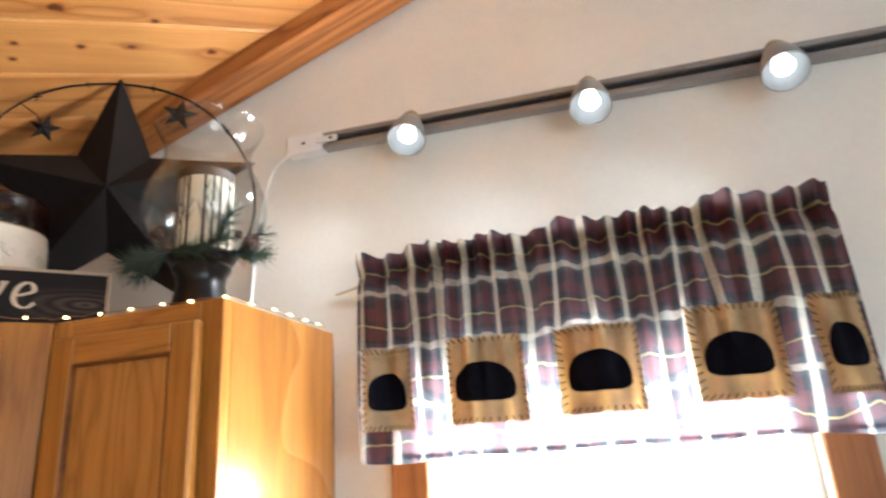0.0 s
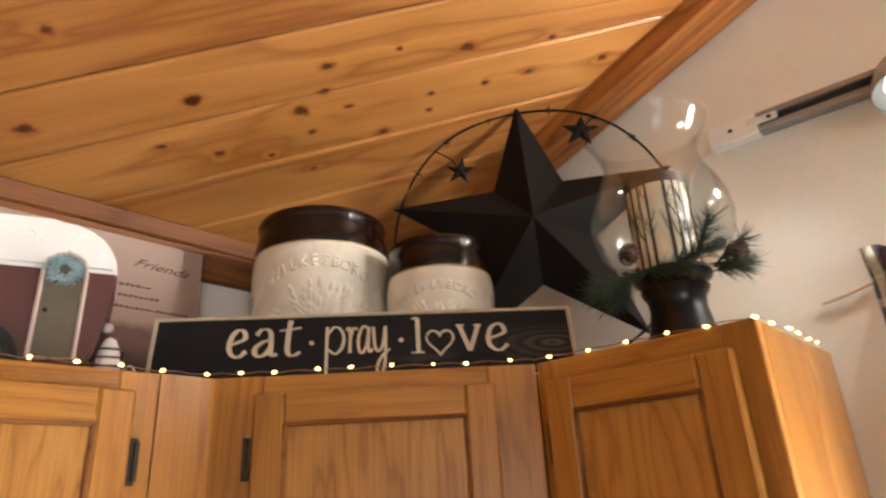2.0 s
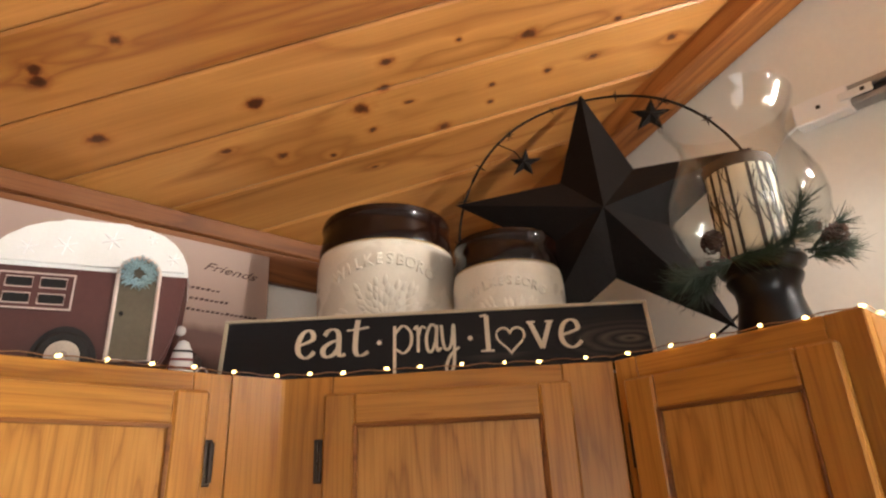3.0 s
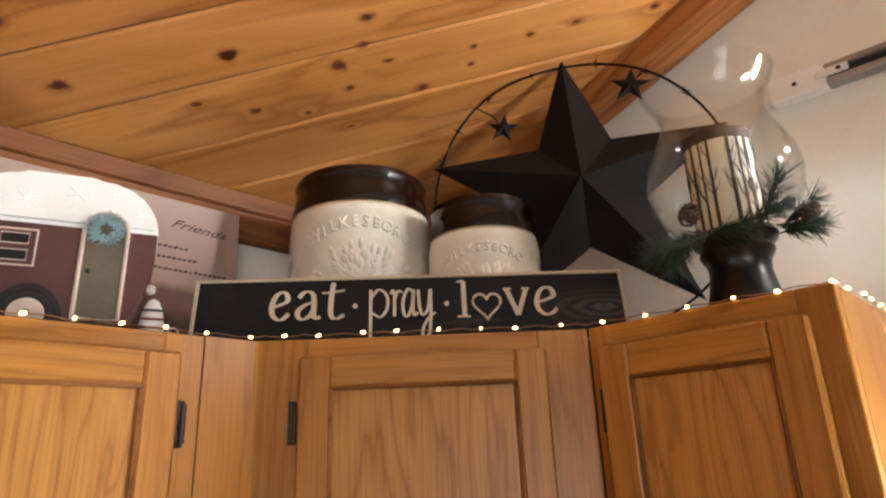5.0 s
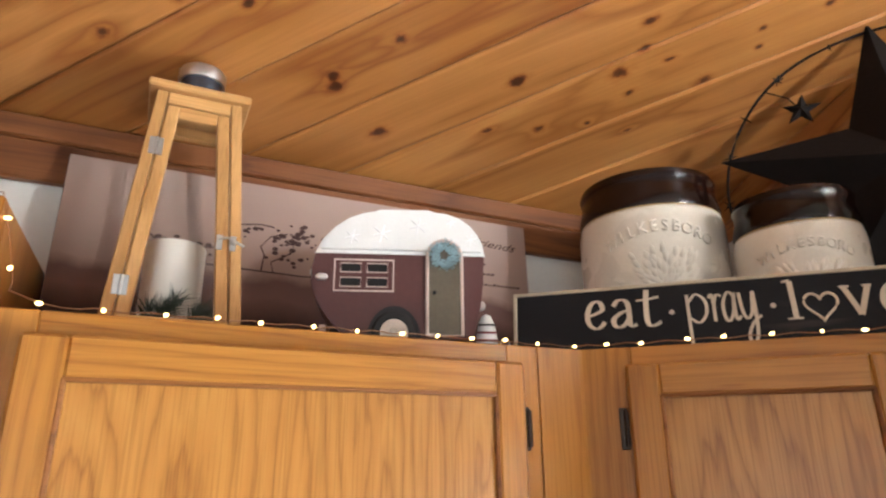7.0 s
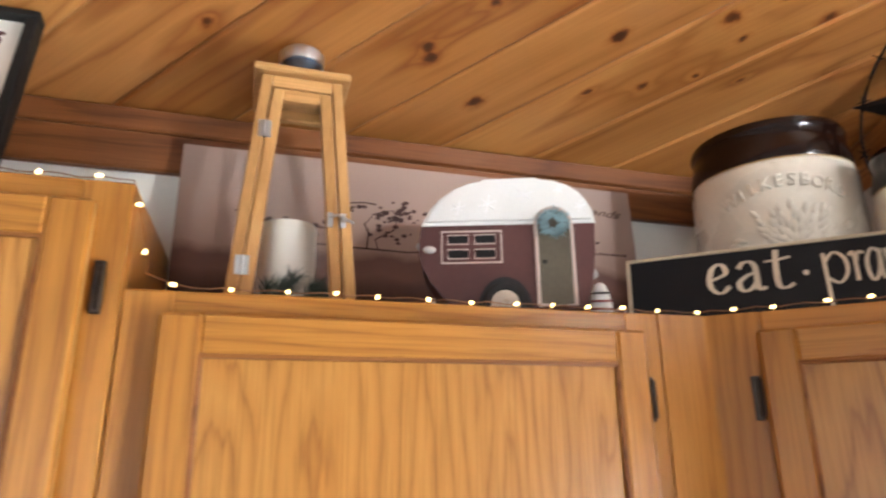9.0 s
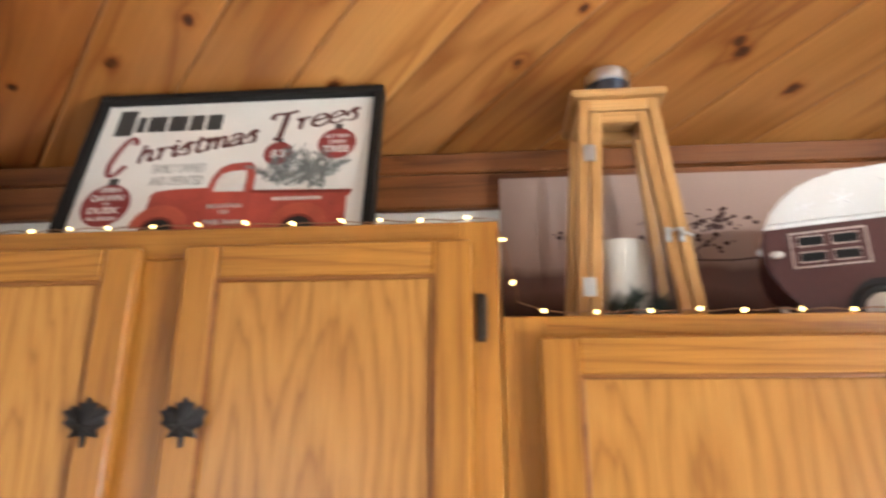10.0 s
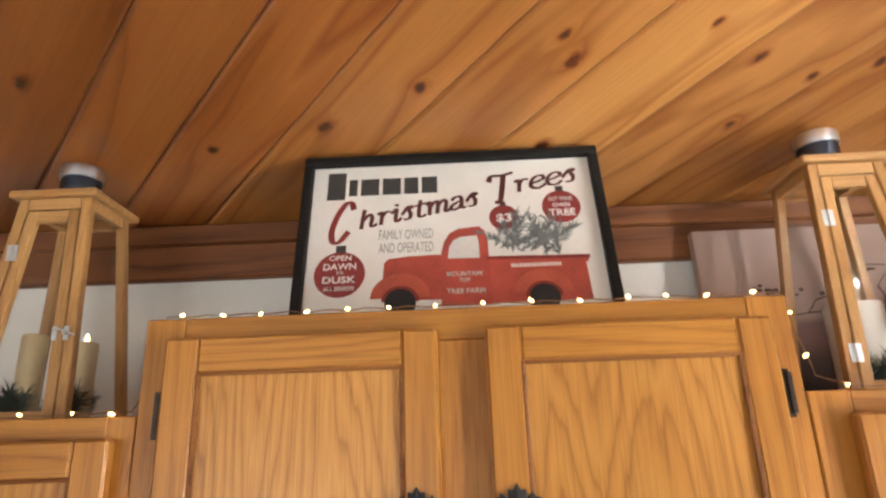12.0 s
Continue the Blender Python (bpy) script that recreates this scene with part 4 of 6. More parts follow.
def penned(text, places, tall, thin, thick, depth=0.0012, lean=0.0):
    """Words drawn with a broad pen: each letter from x0 to x1, upright strokes thick, level ones thin."""
    bm = bmesh.new()
    lift = 0
    for ch, (x0, x1) in zip(text, places):
        for stroke in STROKES[ch]:
            pts = [Vector((x0 + p[0] * (x1 - x0) + lean * p[1] * tall, p[1] * tall)) for p in curve_through(stroke)]
            lift += 1
            d = depth + 0.00012 * (lift % 4)
            rows_ = []
            for i, p in enumerate(pts):
                way = (pts[min(i + 1, len(pts) - 1)] - pts[max(i - 1, 0)]).normalized()
                half = 0.5 * (thin + (thick - thin) * abs(way.y) ** 1.3)
                side = Vector((-way.y, way.x)) * half
                rows_.append([bm.verts.new((q.x, y, q.y)) for q, y in ((p - side, 0), (p - side, -d), (p + side, -d), (p + side, 0))])
            for a, b in zip(rows_, rows_[1:]):
                for k in range(3):
                    bm.faces.new((a[k], a[k + 1], b[k + 1], b[k]))
            bm.faces.new(rows_[0])
            bm.faces.new(rows_[-1][::-1])
    return bm


# word sign on the corner cabinet
ink = plain("pale_carved_letters", (0.62, 0.53, 0.40), 0.7, vary=0.12, scale=80)


def dark_board():
    m, nodes, links, bsdf = material("black_stained_board")
    vec = coords(nodes, links, (0.05, 1, 1))
    grain = noise_of(nodes, links, vec, 160, 4.0, 0.65)
    spread_n = noise_of(nodes, links, coords(nodes, links, (0.35, 1, 1)), 14, 3.0, 0.5, 1.2)
    worn = maths(nodes, links, "MULTIPLY", ramp(nodes, links, spread_n, [(0.64, (0, 0, 0)), (0.78, (0.7, 0.7, 0.7))]), grain)
    # rubbed end of the board, round a knot
    tex = nodes.new("ShaderNodeTexCoord")
    at = nodes.new("ShaderNodeVectorMath")
    at.operation = "MULTIPLY_ADD"
    at.inputs[1].default_value, at.inputs[2].default_value = (0.30, 0, 1), (-0.160, 0, -0.036)
    links.new(tex.outputs["Object"], at.inputs[0])
    far = nodes.new("ShaderNodeVectorMath")
    far.operation = "LENGTH"
    links.new(at.outputs[0], far.inputs[0])
    wobble = maths(nodes, links, "MULTIPLY_ADD", spread_n, 0.012, far.outputs["Value"])
    ring = ramp(nodes, links, maths(nodes, links, "FRACT", maths(nodes, links, "MULTIPLY", wobble, 150)), [(0.0, (0, 0, 0)), (0.5, (1, 1, 1)), (1.0, (0, 0, 0))])
    near = ramp(nodes, links, maths(nodes, links, "MULTIPLY", wobble, 20), [(0.15, (0.75, 0.75, 0.75)), (0.75, (0, 0, 0))])
    rubbed = maths(nodes, links, "MULTIPLY", maths(nodes, links, "MULTIPLY", ring, near), maths(nodes, links, "MULTIPLY_ADD", grain, 1.0, 0.1))
    worn = maths(nodes, links, "ADD", maths(nodes, links, "MULTIPLY", worn, 0.7), rubbed, clamp=True)
    c = mix(nodes, links, worn, (0.010, 0.010, 0.012), (0.20, 0.16, 0.12))
    links.new(c, bsdf.inputs["Base Color"])
    bsdf.inputs["Roughness"].default_value = 0.6
    bsdf.inputs["Specular IOR Level"].default_value = 0.2
    bump(nodes, links, grain, bsdf, 0.3, 0.001)
    return m


tl, tr, br = Vector((0.195, -0.643, 2.193)), Vector((0.577, -0.228, 2.193)), Vector((0.5835, -0.2375, 2.12))
ux = (tr - tl).normalized()
dn = br - tr
dn = (dn - ux * dn.dot(ux)).normalized()
out_n = -(ux.cross(-dn))
if out_n.z > 0.9 or out_n.x < 0:
    out_n = -out_n
up = -dn
# local x along the board, -y out of its face, z up the board; origin at its lower left corner
sign_h, sign_w = 0.0885, 0.564
o = tl + dn * sign_h
sign_m = Matrix(((ux.x, -out_n.x, up.x, o.x), (ux.y, -out_n.y, up.y, o.y), (ux.z, -out_n.z, up.z, o.z), (0, 0, 0, 1)))
sign = thing("word_sign", sign_m, "long black wooden sign with pale carved words eat pray love, leaning", "sign")
part("board", box(0.002, sign_w - 0.002, 0, 0.016, 0.002, sign_h - 0.002, 0.0015), dark_board(), sign)
pale = plain("pale_edge_wood", (0.50, 0.42, 0.30), 0.7, vary=0.12)
for b in ((0, sign_w, -0.002, 0.018, sign_h - 0.0045, sign_h), (0, 0.005, -0.002, 0.018, 0, sign_h - 0.0045), (sign_w - 0.005, sign_w, -0.002, 0.018, 0, sign_h - 0.0045)):
    part("edging", box(*b, bevel=0.0008), pale, sign)
base = sign_h - 0.0585
part("lettering", shifted(penned("eat", ((0.099, 0.124), (0.1315, 0.164), (0.165, 0.194)), 0.0385, 0.0022, 0.0068), 0, base), ink, sign, "pale serif word")
part("lettering", shifted(penned("PrAy", ((0.227, 0.251), (0.254, 0.270), (0.269, 0.287), (0.290, 0.310)), 0.0385, 0.0016, 0.0040), 0, base), ink, sign, "pale script word")
part("lettering", shifted(penned("l", ((0.3405, 0.3575),), 0.0385, 0.0024, 0.0062), 0, base - 0.003), ink, sign, "pale serif letter")
part("lettering", shifted(penned("ve", ((0.402, 0.437), (0.443, 0.472)), 0.0385, 0.0024, 0.0066), 0, base - 0.003), ink, sign, "pale serif letters")
heart = []
for k in range(33):
    a = 2 * math.pi * k / 32
    heart.append((0.3795 + 0.00115 * 16 * math.sin(a) ** 3, sign_h - 0.045 + 0.00125 * (13 * math.cos(a) - 5 * math.cos(2 * a) - 2 * math.cos(3 * a) - math.cos(4 * a))))
part("heart", strokes([heart], 0.0018), ink, sign, "pale outlined heart standing for the letter o")
for x in (0.208, 0.327):
    part("dot", disc(x, sign_h - 0.042, 0.0032, -0.0012, 0, 12), ink, sign)

# stoneware crocks
stone = plain("white_stoneware", (0.72, 0.67, 0.57), 0.28, vary=0.07, scale=40, relief=0.08, coat=0.5)
brown_glaze = plain("brown_glaze", (0.012, 0.0042, 0.0025), 0.2, vary=0.4, scale=16, coat=0.3)
brown_glaze.node_tree.nodes["Principled BSDF"].inputs["Coat Roughness"].default_value = 0.06
brown_glaze.node_tree.nodes["Principled BSDF"].inputs["Specular IOR Level"].default_value = 0.15


def wrap(bm, r, spin):
    """Bend a flat bmesh (x across, -y out, z up) round an upright cylinder, facing spin degrees."""
    for v in bm.verts:
        a = radians(spin) + v.co.x / r
        d = r - v.co.y
        v.co = Vector((d * math.cos(a), d * math.sin(a), v.co.z))
    return bm


def crock(x, y, r, white, top, rb, label, spin, seed):
    c = thing("crock", pose(x, y, DECK), label, "crock", "stoneware crocks")
    prof = [(0, 0), (r * 0.95, 0), (r * 0.985, 0.004), (r, 0.014), (r * 1.0, white - 0.016), (r * 0.985, white - 0.005), (r * 0.955, white), (rb + 0.002, white + 0.001), (rb, white - 0.004), (0, white - 0.004)]
    part("body", lathe(prof, 56), stone, c, "white glazed stoneware body", smooth=True)
    part("band", lathe([(rb + 0.001, white - 0.002), (r * 0.95, white + 0.0015), (rb + 0.001, white + 0.004)], 56, closed=True), plain("tan_line", (0.30, 0.19, 0.07), 0.4), c, "thin tan line under the glaze")
    k = top - white
    neck = [(rb, white + 0.001), (rb + 0.003, white + k * 0.2), (rb * 0.985, white + k * 0.55), (rb * 0.975, white + k * 0.72), (rb * 0.99, white + k * 0.80), (rb * 1.0, white + k * 0.90), (rb * 0.975, white + k), (rb * 0.93, white + k), (rb * 0.90, white + k * 0.8), (rb * 0.9, white + 0.001)]
    part("rim", lathe(neck, 56, closed=True), brown_glaze, c, "dark brown glazed neck and rim", smooth=True)
    rnd = random.Random(seed)
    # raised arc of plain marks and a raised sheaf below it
    word = "WILKESBORO"
    for i, ch in enumerate(word):
        t = (i / (len(word) - 1) - 0.5)
        cx, cz = t * r * 1.22, white - 0.040 * (r / 0.113) ** 0.5 - 0.16 * r * (2 * t) ** 2
        piece = lettering(ch, r * 0.165, 0.0026, 0, 1.0, 0.9, 0.012)
        bmesh.ops.translate(piece, verts=piece.verts, vec=(-width_of(piece) / 2, 0.0006, 0))
        part("raised_letter", wrap(shifted(piece, cx, cz, 0, -t * 40), r, spin), stone, c)
    bm = bmesh.new()
    for i in range(70):
        a = radians(rnd.uniform(-82, 82))
        d = rnd.uniform(0.1, 0.66) * r
        cx, cz = d * math.sin(a) * 1.15, white - 0.105 * (r / 0.113) - 0.02 + d * math.cos(a) * 0.8
        leaf = bmesh.new()
        bmesh.ops.create_icosphere(leaf, subdivisions=1, radius=1)
        for v in leaf.verts:
            v.co = Vector((v.co.x * 0.0042, v.co.y * 0.0034, v.co.z * 0.0105))
        leaf = shifted(leaf, cx, cz, 0, -math.degrees(a))
        me = bpy.data.meshes.new("t")
        leaf.to_mesh(me)
        leaf.free()
        bm.from_mesh(me)
        bpy.data.meshes.remove(me)
    tagged(part("raised_sheaf", wrap(bm, r, spin), stone, c, "raised leaf relief", smooth=True), kind="stuff")
    return c


crock(0.208, -0.384, 0.113, 0.230, 0.294, 0.108, "large white stoneware crock with a dark brown glazed rim", -38, 3)
crock(0.392, -0.293, 0.083, 0.168, 0.222, 0.0785, "smaller white stoneware crock with a dark brown glazed rim", -50, 5)

# barn star with its wire ring
iron = plain("rusty_black_tin", (0.007, 0.005, 0.0042), 0.7, 0.0, 0.35, 22, 0.35)
iron.node_tree.nodes["Principled BSDF"].inputs["Specular IOR Level"].default_value = 0.14


def star_bm(R, deep, thin=0.0):
    bm = bmesh.new()
    rim = []
    for k in range(10):
        a = math.pi / 2 + k * math.pi / 5
        r = R if k % 2 == 0 else R * 0.40
        rim.append(bm.verts.new((r * math.cos(a), 0, r * math.sin(a))))
    mid, back = bm.verts.new((0, -deep, 0)), bm.verts.new((0, thin, 0))
    for k in range(10):
        bm.faces.new((rim[k], rim[(k + 1) % 10], mid))
        bm.faces.new((rim[(k + 1) % 10], rim[k], back))
    return bm


face = math.degrees(math.atan2(-0.833, 0.553)) + 90
STAR = Vector((0.497, -0.168, 2.357))
star = thing("barn_star", Matrix.Translation(STAR) @ pose(0, 0, 0, 0, 0, face) @ pose(0, 0, 0, -3, -2, 0), "black tin barn star with barbed wire ring, leaning in a corner", "star decoration")
part("star", star_bm(0.252, 0.046, 0.004), iron, star, "five-pointed black tin star")
ring = [(0.238 * math.cos(a), 0.004 * math.sin(5 * a), 0.238 * math.sin(a)) for a in [2 * math.pi * k / 72 for k in range(72)]]
wire_ring = part("wire_ring", tube(ring, 0.0022, 6, loop=True), iron, star, "twisted rusty wire ring", smooth=True)
barb = bmesh.new()
for d in ((1, 0.4, 0.6), (-0.7, 0.3, 0.8), (0.2, -1, 0.5)):
    v = Vector(d).normalized() * 0.011
    tube([-v, v * 0.2, v], [0.0004, 0.0018, 0.0004], 5, barb)
first_barb = None
for a in (18, 38, 57, 76, 103, 124, 143, 160, 180):
    m = pose(0.238 * math.cos(radians(a)), 0, 0.238 * math.sin(radians(a)), 0, a * 3, 0)
    if first_barb is None:
        first_barb = part("barb", barb, iron, star, "", m)
    else:
        again("barb", first_barb, star, m)
for x, z, s in ((-0.112, 0.130, 0.029), (0.104, 0.172, 0.035)):
    mini = part("mini_star", star_bm(s, 0.008, 0.004), iron, star, "small tin star on a wire", pose(x, -0.006, z, 0, 12, 0))
    tip = Vector((x, -0.004, z))
    g = tip.normalized() * 0.238
    part("tie_wire", tube([tip, (tip + g) / 2 + Vector((0.008, -0.004, 0)), g], 0.0012, 5), iron, star)

# hurricane candle holder, candle and pine swag
black_wood = plain("black_turned_wood", (0.008, 0.0065, 0.006), 0.32, vary=0.3, scale=30, coat=0.2)
black_wood.node_tree.nodes["Principled BSDF"].inputs["Specular IOR Level"].default_value = 0.25
clear = glass("clear_glass", (0.97, 0.98, 0.975))
HX, HY = 0.722, -0.205
hurricane = thing("hurricane_lamp", pose(HX, HY, DECK), "clear glass hurricane shade on a black turned wooden base", "candle holder")
part("base", lathe([(0, 0), (0.050, 0), (0.051, 0.006), (0.046, 0.018), (0.039, 0.040), (0.035, 0.062), (0.036, 0.075), (0.041, 0.083), (0.043, 0.088), (0.041, 0.094), (0.048, 0.100), (0.050, 0.106), (0.047, 0.112), (0, 0.112)], 40), black_wood, hurricane, "black turned wooden foot", smooth=True)
outer = [(0.040, 0.114), (0.062, 0.121), (0.078, 0.136), (0.0885, 0.158), (0.092, 0.182), (0.089, 0.206), (0.080, 0.230), (0.070, 0.250), (0.0645, 0.266), (0.0645, 0.280), (0.069, 0.296), (0.077, 0.312), (0.083, 0.322), (0.0845, 0.326)]
shade = part("shade", lathe(outer + [(r - 0.002, z) for r, z in outer[::-1]], 48, closed=True), clear, hurricane, "clear flared glass shade", smooth=True)
shade.visible_shadow = False
wax = plain("ivory_wax", (0.72, 0.64, 0.48), 0.5, vary=0.05)
candle = thing("candle", pose(HX, HY, DECK + 0.1125), "ivory pillar candle printed with dark bare trees", "candle")
CR, CH = 0.041, 0.128
part("wax", lathe([(0, 0), (CR, 0), (CR, CH), (CR - 0.004, CH + 0.001), (CR - 0.007, CH - 0.006), (0, CH - 0.008)], 40), wax, candle, smooth=True)
bark = plain("dark_print", (0.040, 0.022, 0.014), 0.6)
part("top_band", lathe([(CR + 0.0006, CH - 0.014), (CR + 0.0008, CH + 0.001), (CR - 0.002, CH + 0.0016), (CR - 0.003, CH - 0.002)], 40, closed=True), bark, candle, "dark brown printed rim", smooth=True)
facing = math.degrees(math.atan2(-0.956 - HY, 1.01 - HX))
rnd = random.Random(8)
trees = bmesh.new()
for x, w in ((-0.036, 0.005), (-0.024, 0.003), (-0.0135, 0.004), (0.010, 0.005), (0.022, 0.004), (0.033, 0.006), (0.05, 0.005), (-0.055, 0.004)):
    slab([(x - w / 2, 0), (x + w / 2, 0), (x + w / 2.6 + 0.001, CH - 0.01), (x - w / 2.6 + 0.001, CH - 0.01)], -0.0008, 0, trees)
    for k in range(6):
        z = rnd.uniform(0.03, CH - 0.03)
        s = rnd.choice((-1, 1))
        p = [(x, -0.0006, z), (x + s * 0.005, -0.0006, z + 0.010), (x + s * rnd.uniform(0.007, 0.012), -0.0006, z + rnd.uniform(0.018, 0.03))]
        tube(p, [0.0008, 0.0006, 0.0003], 5, trees)
part("print", wrap(trees, CR, facing), bark, candle, "dark printed bare trees")
needle_mat = plain("pine_needles", (0.020, 0.040, 0.022), 0.6, vary=0.4, scale=60)
cone_mat = plain("pine_cone", (0.085, 0.045, 0.028), 0.75, vary=0.35, scale=80)
swag = thing("pine_swag", pose(HX, HY, DECK + 0.105), "artificial pine sprigs with small cones round the glass base", "pine swag")


def sprig(p0, p1, count, rnd, length=0.03):
    bm = bmesh.new()
    a, b = Vector(p0), Vector(p1)
    tube([a, (a + b) / 2 + Vector((0, 0, 0.004)), b], 0.0012, 5, bm)
    d = (b - a).normalized()
    for k in range(count):
        t = rnd.uniform(0.1, 1.0)
        at = a.lerp(b, t)
        v = Vector((rnd.gauss(0, 1), rnd.gauss(0, 1), rnd.gauss(0, 1))).normalized()
        v = (v * 0.75 + d * 0.9).normalized() * length * rnd.uniform(0.6, 1.15)
        tube([at, at + v * 0.5, at + v], [0.0006, 0.0005, 0.0001], 3, bm)
    return bm


def pine_cone(size):
    bm = bmesh.new()
    bmesh.ops.create_icosphere(bm, subdivisions=2, radius=size * 0.6)
    for k in range(60):
        a, t = k * 2.39996, k / 60
        z = (0.95 - 1.9 * t) * size
        r = size * 0.72 * math.sqrt(max(0.05, 1 - (z / size) ** 2))
        p = Vector((r * math.cos(a), r * math.sin(a), z))
        d = Vector((math.cos(a), math.sin(a), 0.5)).normalized()
        s = d.cross(Vector((0, 0, 1))).normalized()
        q = size * 0.28
        vs = [bm.verts.new(p + w) for w in (-s * q, d * q * 1.2, s * q, Vector((0, 0, -q * 0.7)))]
        bm.faces.new((vs[0], vs[1], vs[2]))
        bm.faces.new((vs[0], vs[3], vs[1]))
        bm.faces.new((vs[1], vs[3], vs[2]))
    return bm


rnd = random.Random(21)
vr = Vector((0.87, 0.33, 0)).normalized()
vt = Vector((0.35, -0.93, 0)).normalized()
for p0, p1, n in ((vt * 0.055 + vr * 0.03, vt * 0.06 + vr * 0.055 + Vector((0, 0, 0.050)), 130), (vr * 0.050, vr * 0.092 + Vector((0, 0, 0.004)), 110), (vr * 0.05 + vt * 0.02, vr * 0.088 + vt * 0.02 + Vector((0, 0, 0.030)), 60),
                  (vr * 0.045 + vt * 0.035, vr * 0.080 + vt * 0.045 + Vector((0, 0, -0.012)), 110), (-vr * 0.05 + vt * 0.02, -vr * 0.098 + vt * 0.02 + Vector((0, 0, -0.012)), 190), (-vr * 0.05, -vr * 0.095 + Vector((0, 0, 0.010)), 90),
                  (-vr * 0.045 + vt * 0.03, -vr * 0.075 + vt * 0.04 + Vector((0, 0, -0.035)), 140), (vt * 0.05 - vr * 0.02, vt * 0.062 - vr * 0.080 + Vector((0, 0, -0.02)), 140), (vt * 0.05, vt * 0.06 + vr * 0.05 + Vector((0, 0, 0.012)), 130), (vt * 0.052 - vr * 0.035, vt * 0.060 + vr * 0.010 + Vector((0, 0, -0.006)), 120)):
    part("sprig", sprig(p0, p1, n, rnd), needle_mat, swag, "dark green pine sprig")
for p, s in ((-vr * 0.045 + vt * 0.058 + Vector((0, 0, 0.022)), 0.014), (vr * 0.078 + vt * 0.030 + Vector((0, 0, 0.010)), 0.015), (vr * 0.062 + vt * 0.04 + Vector((0, 0, 0.022)), 0.007)):
    part("pine_cone", pine_cone(s), cone_mat, swag, "small brown cone", Matrix.Translation(p) @ pose(0, 0, 0, 60, 20, 40))
berry = plain("red_berry", (0.10, 0.012, 0.014), 0.3)
for k in range(5):
    bm = bmesh.new()
    bmesh.ops.create_icosphere(bm, subdivisions=2, radius=0.004)
    part("berry", bm, berry, swag, "dark red berry", Matrix.Translation(-vr * (0.03 + 0.008 * k) + vt * (0.05 - 0.004 * k) + Vector((0, 0, 0.004 * (k % 2)))), smooth=True)

# wooden lanterns
thin_glass = glass("lantern_glass", (0.97, 0.97, 0.965))


def beam(p0, p1, w, d):
    bm = bmesh.new()
    vs = []
    for p in (p0, p1):
        vs.append([bm.verts.new((p[0] + sx * w / 2, p[1] + sy * d / 2, p[2])) for sx, sy in ((-1, -1), (1, -1), (1, 1), (-1, 1))])
    bm.faces.new(vs[0])
    bm.faces.new(vs[1])
    for i in range(4):
        bm.faces.new((vs[0][i], vs[0][(i + 1) % 4], vs[1][(i + 1) % 4], vs[1][i]))
    bmesh.ops.bevel(bm, geom=bm.edges[:], offset=0.0012, segments=1, affect="EDGES")
    return bm


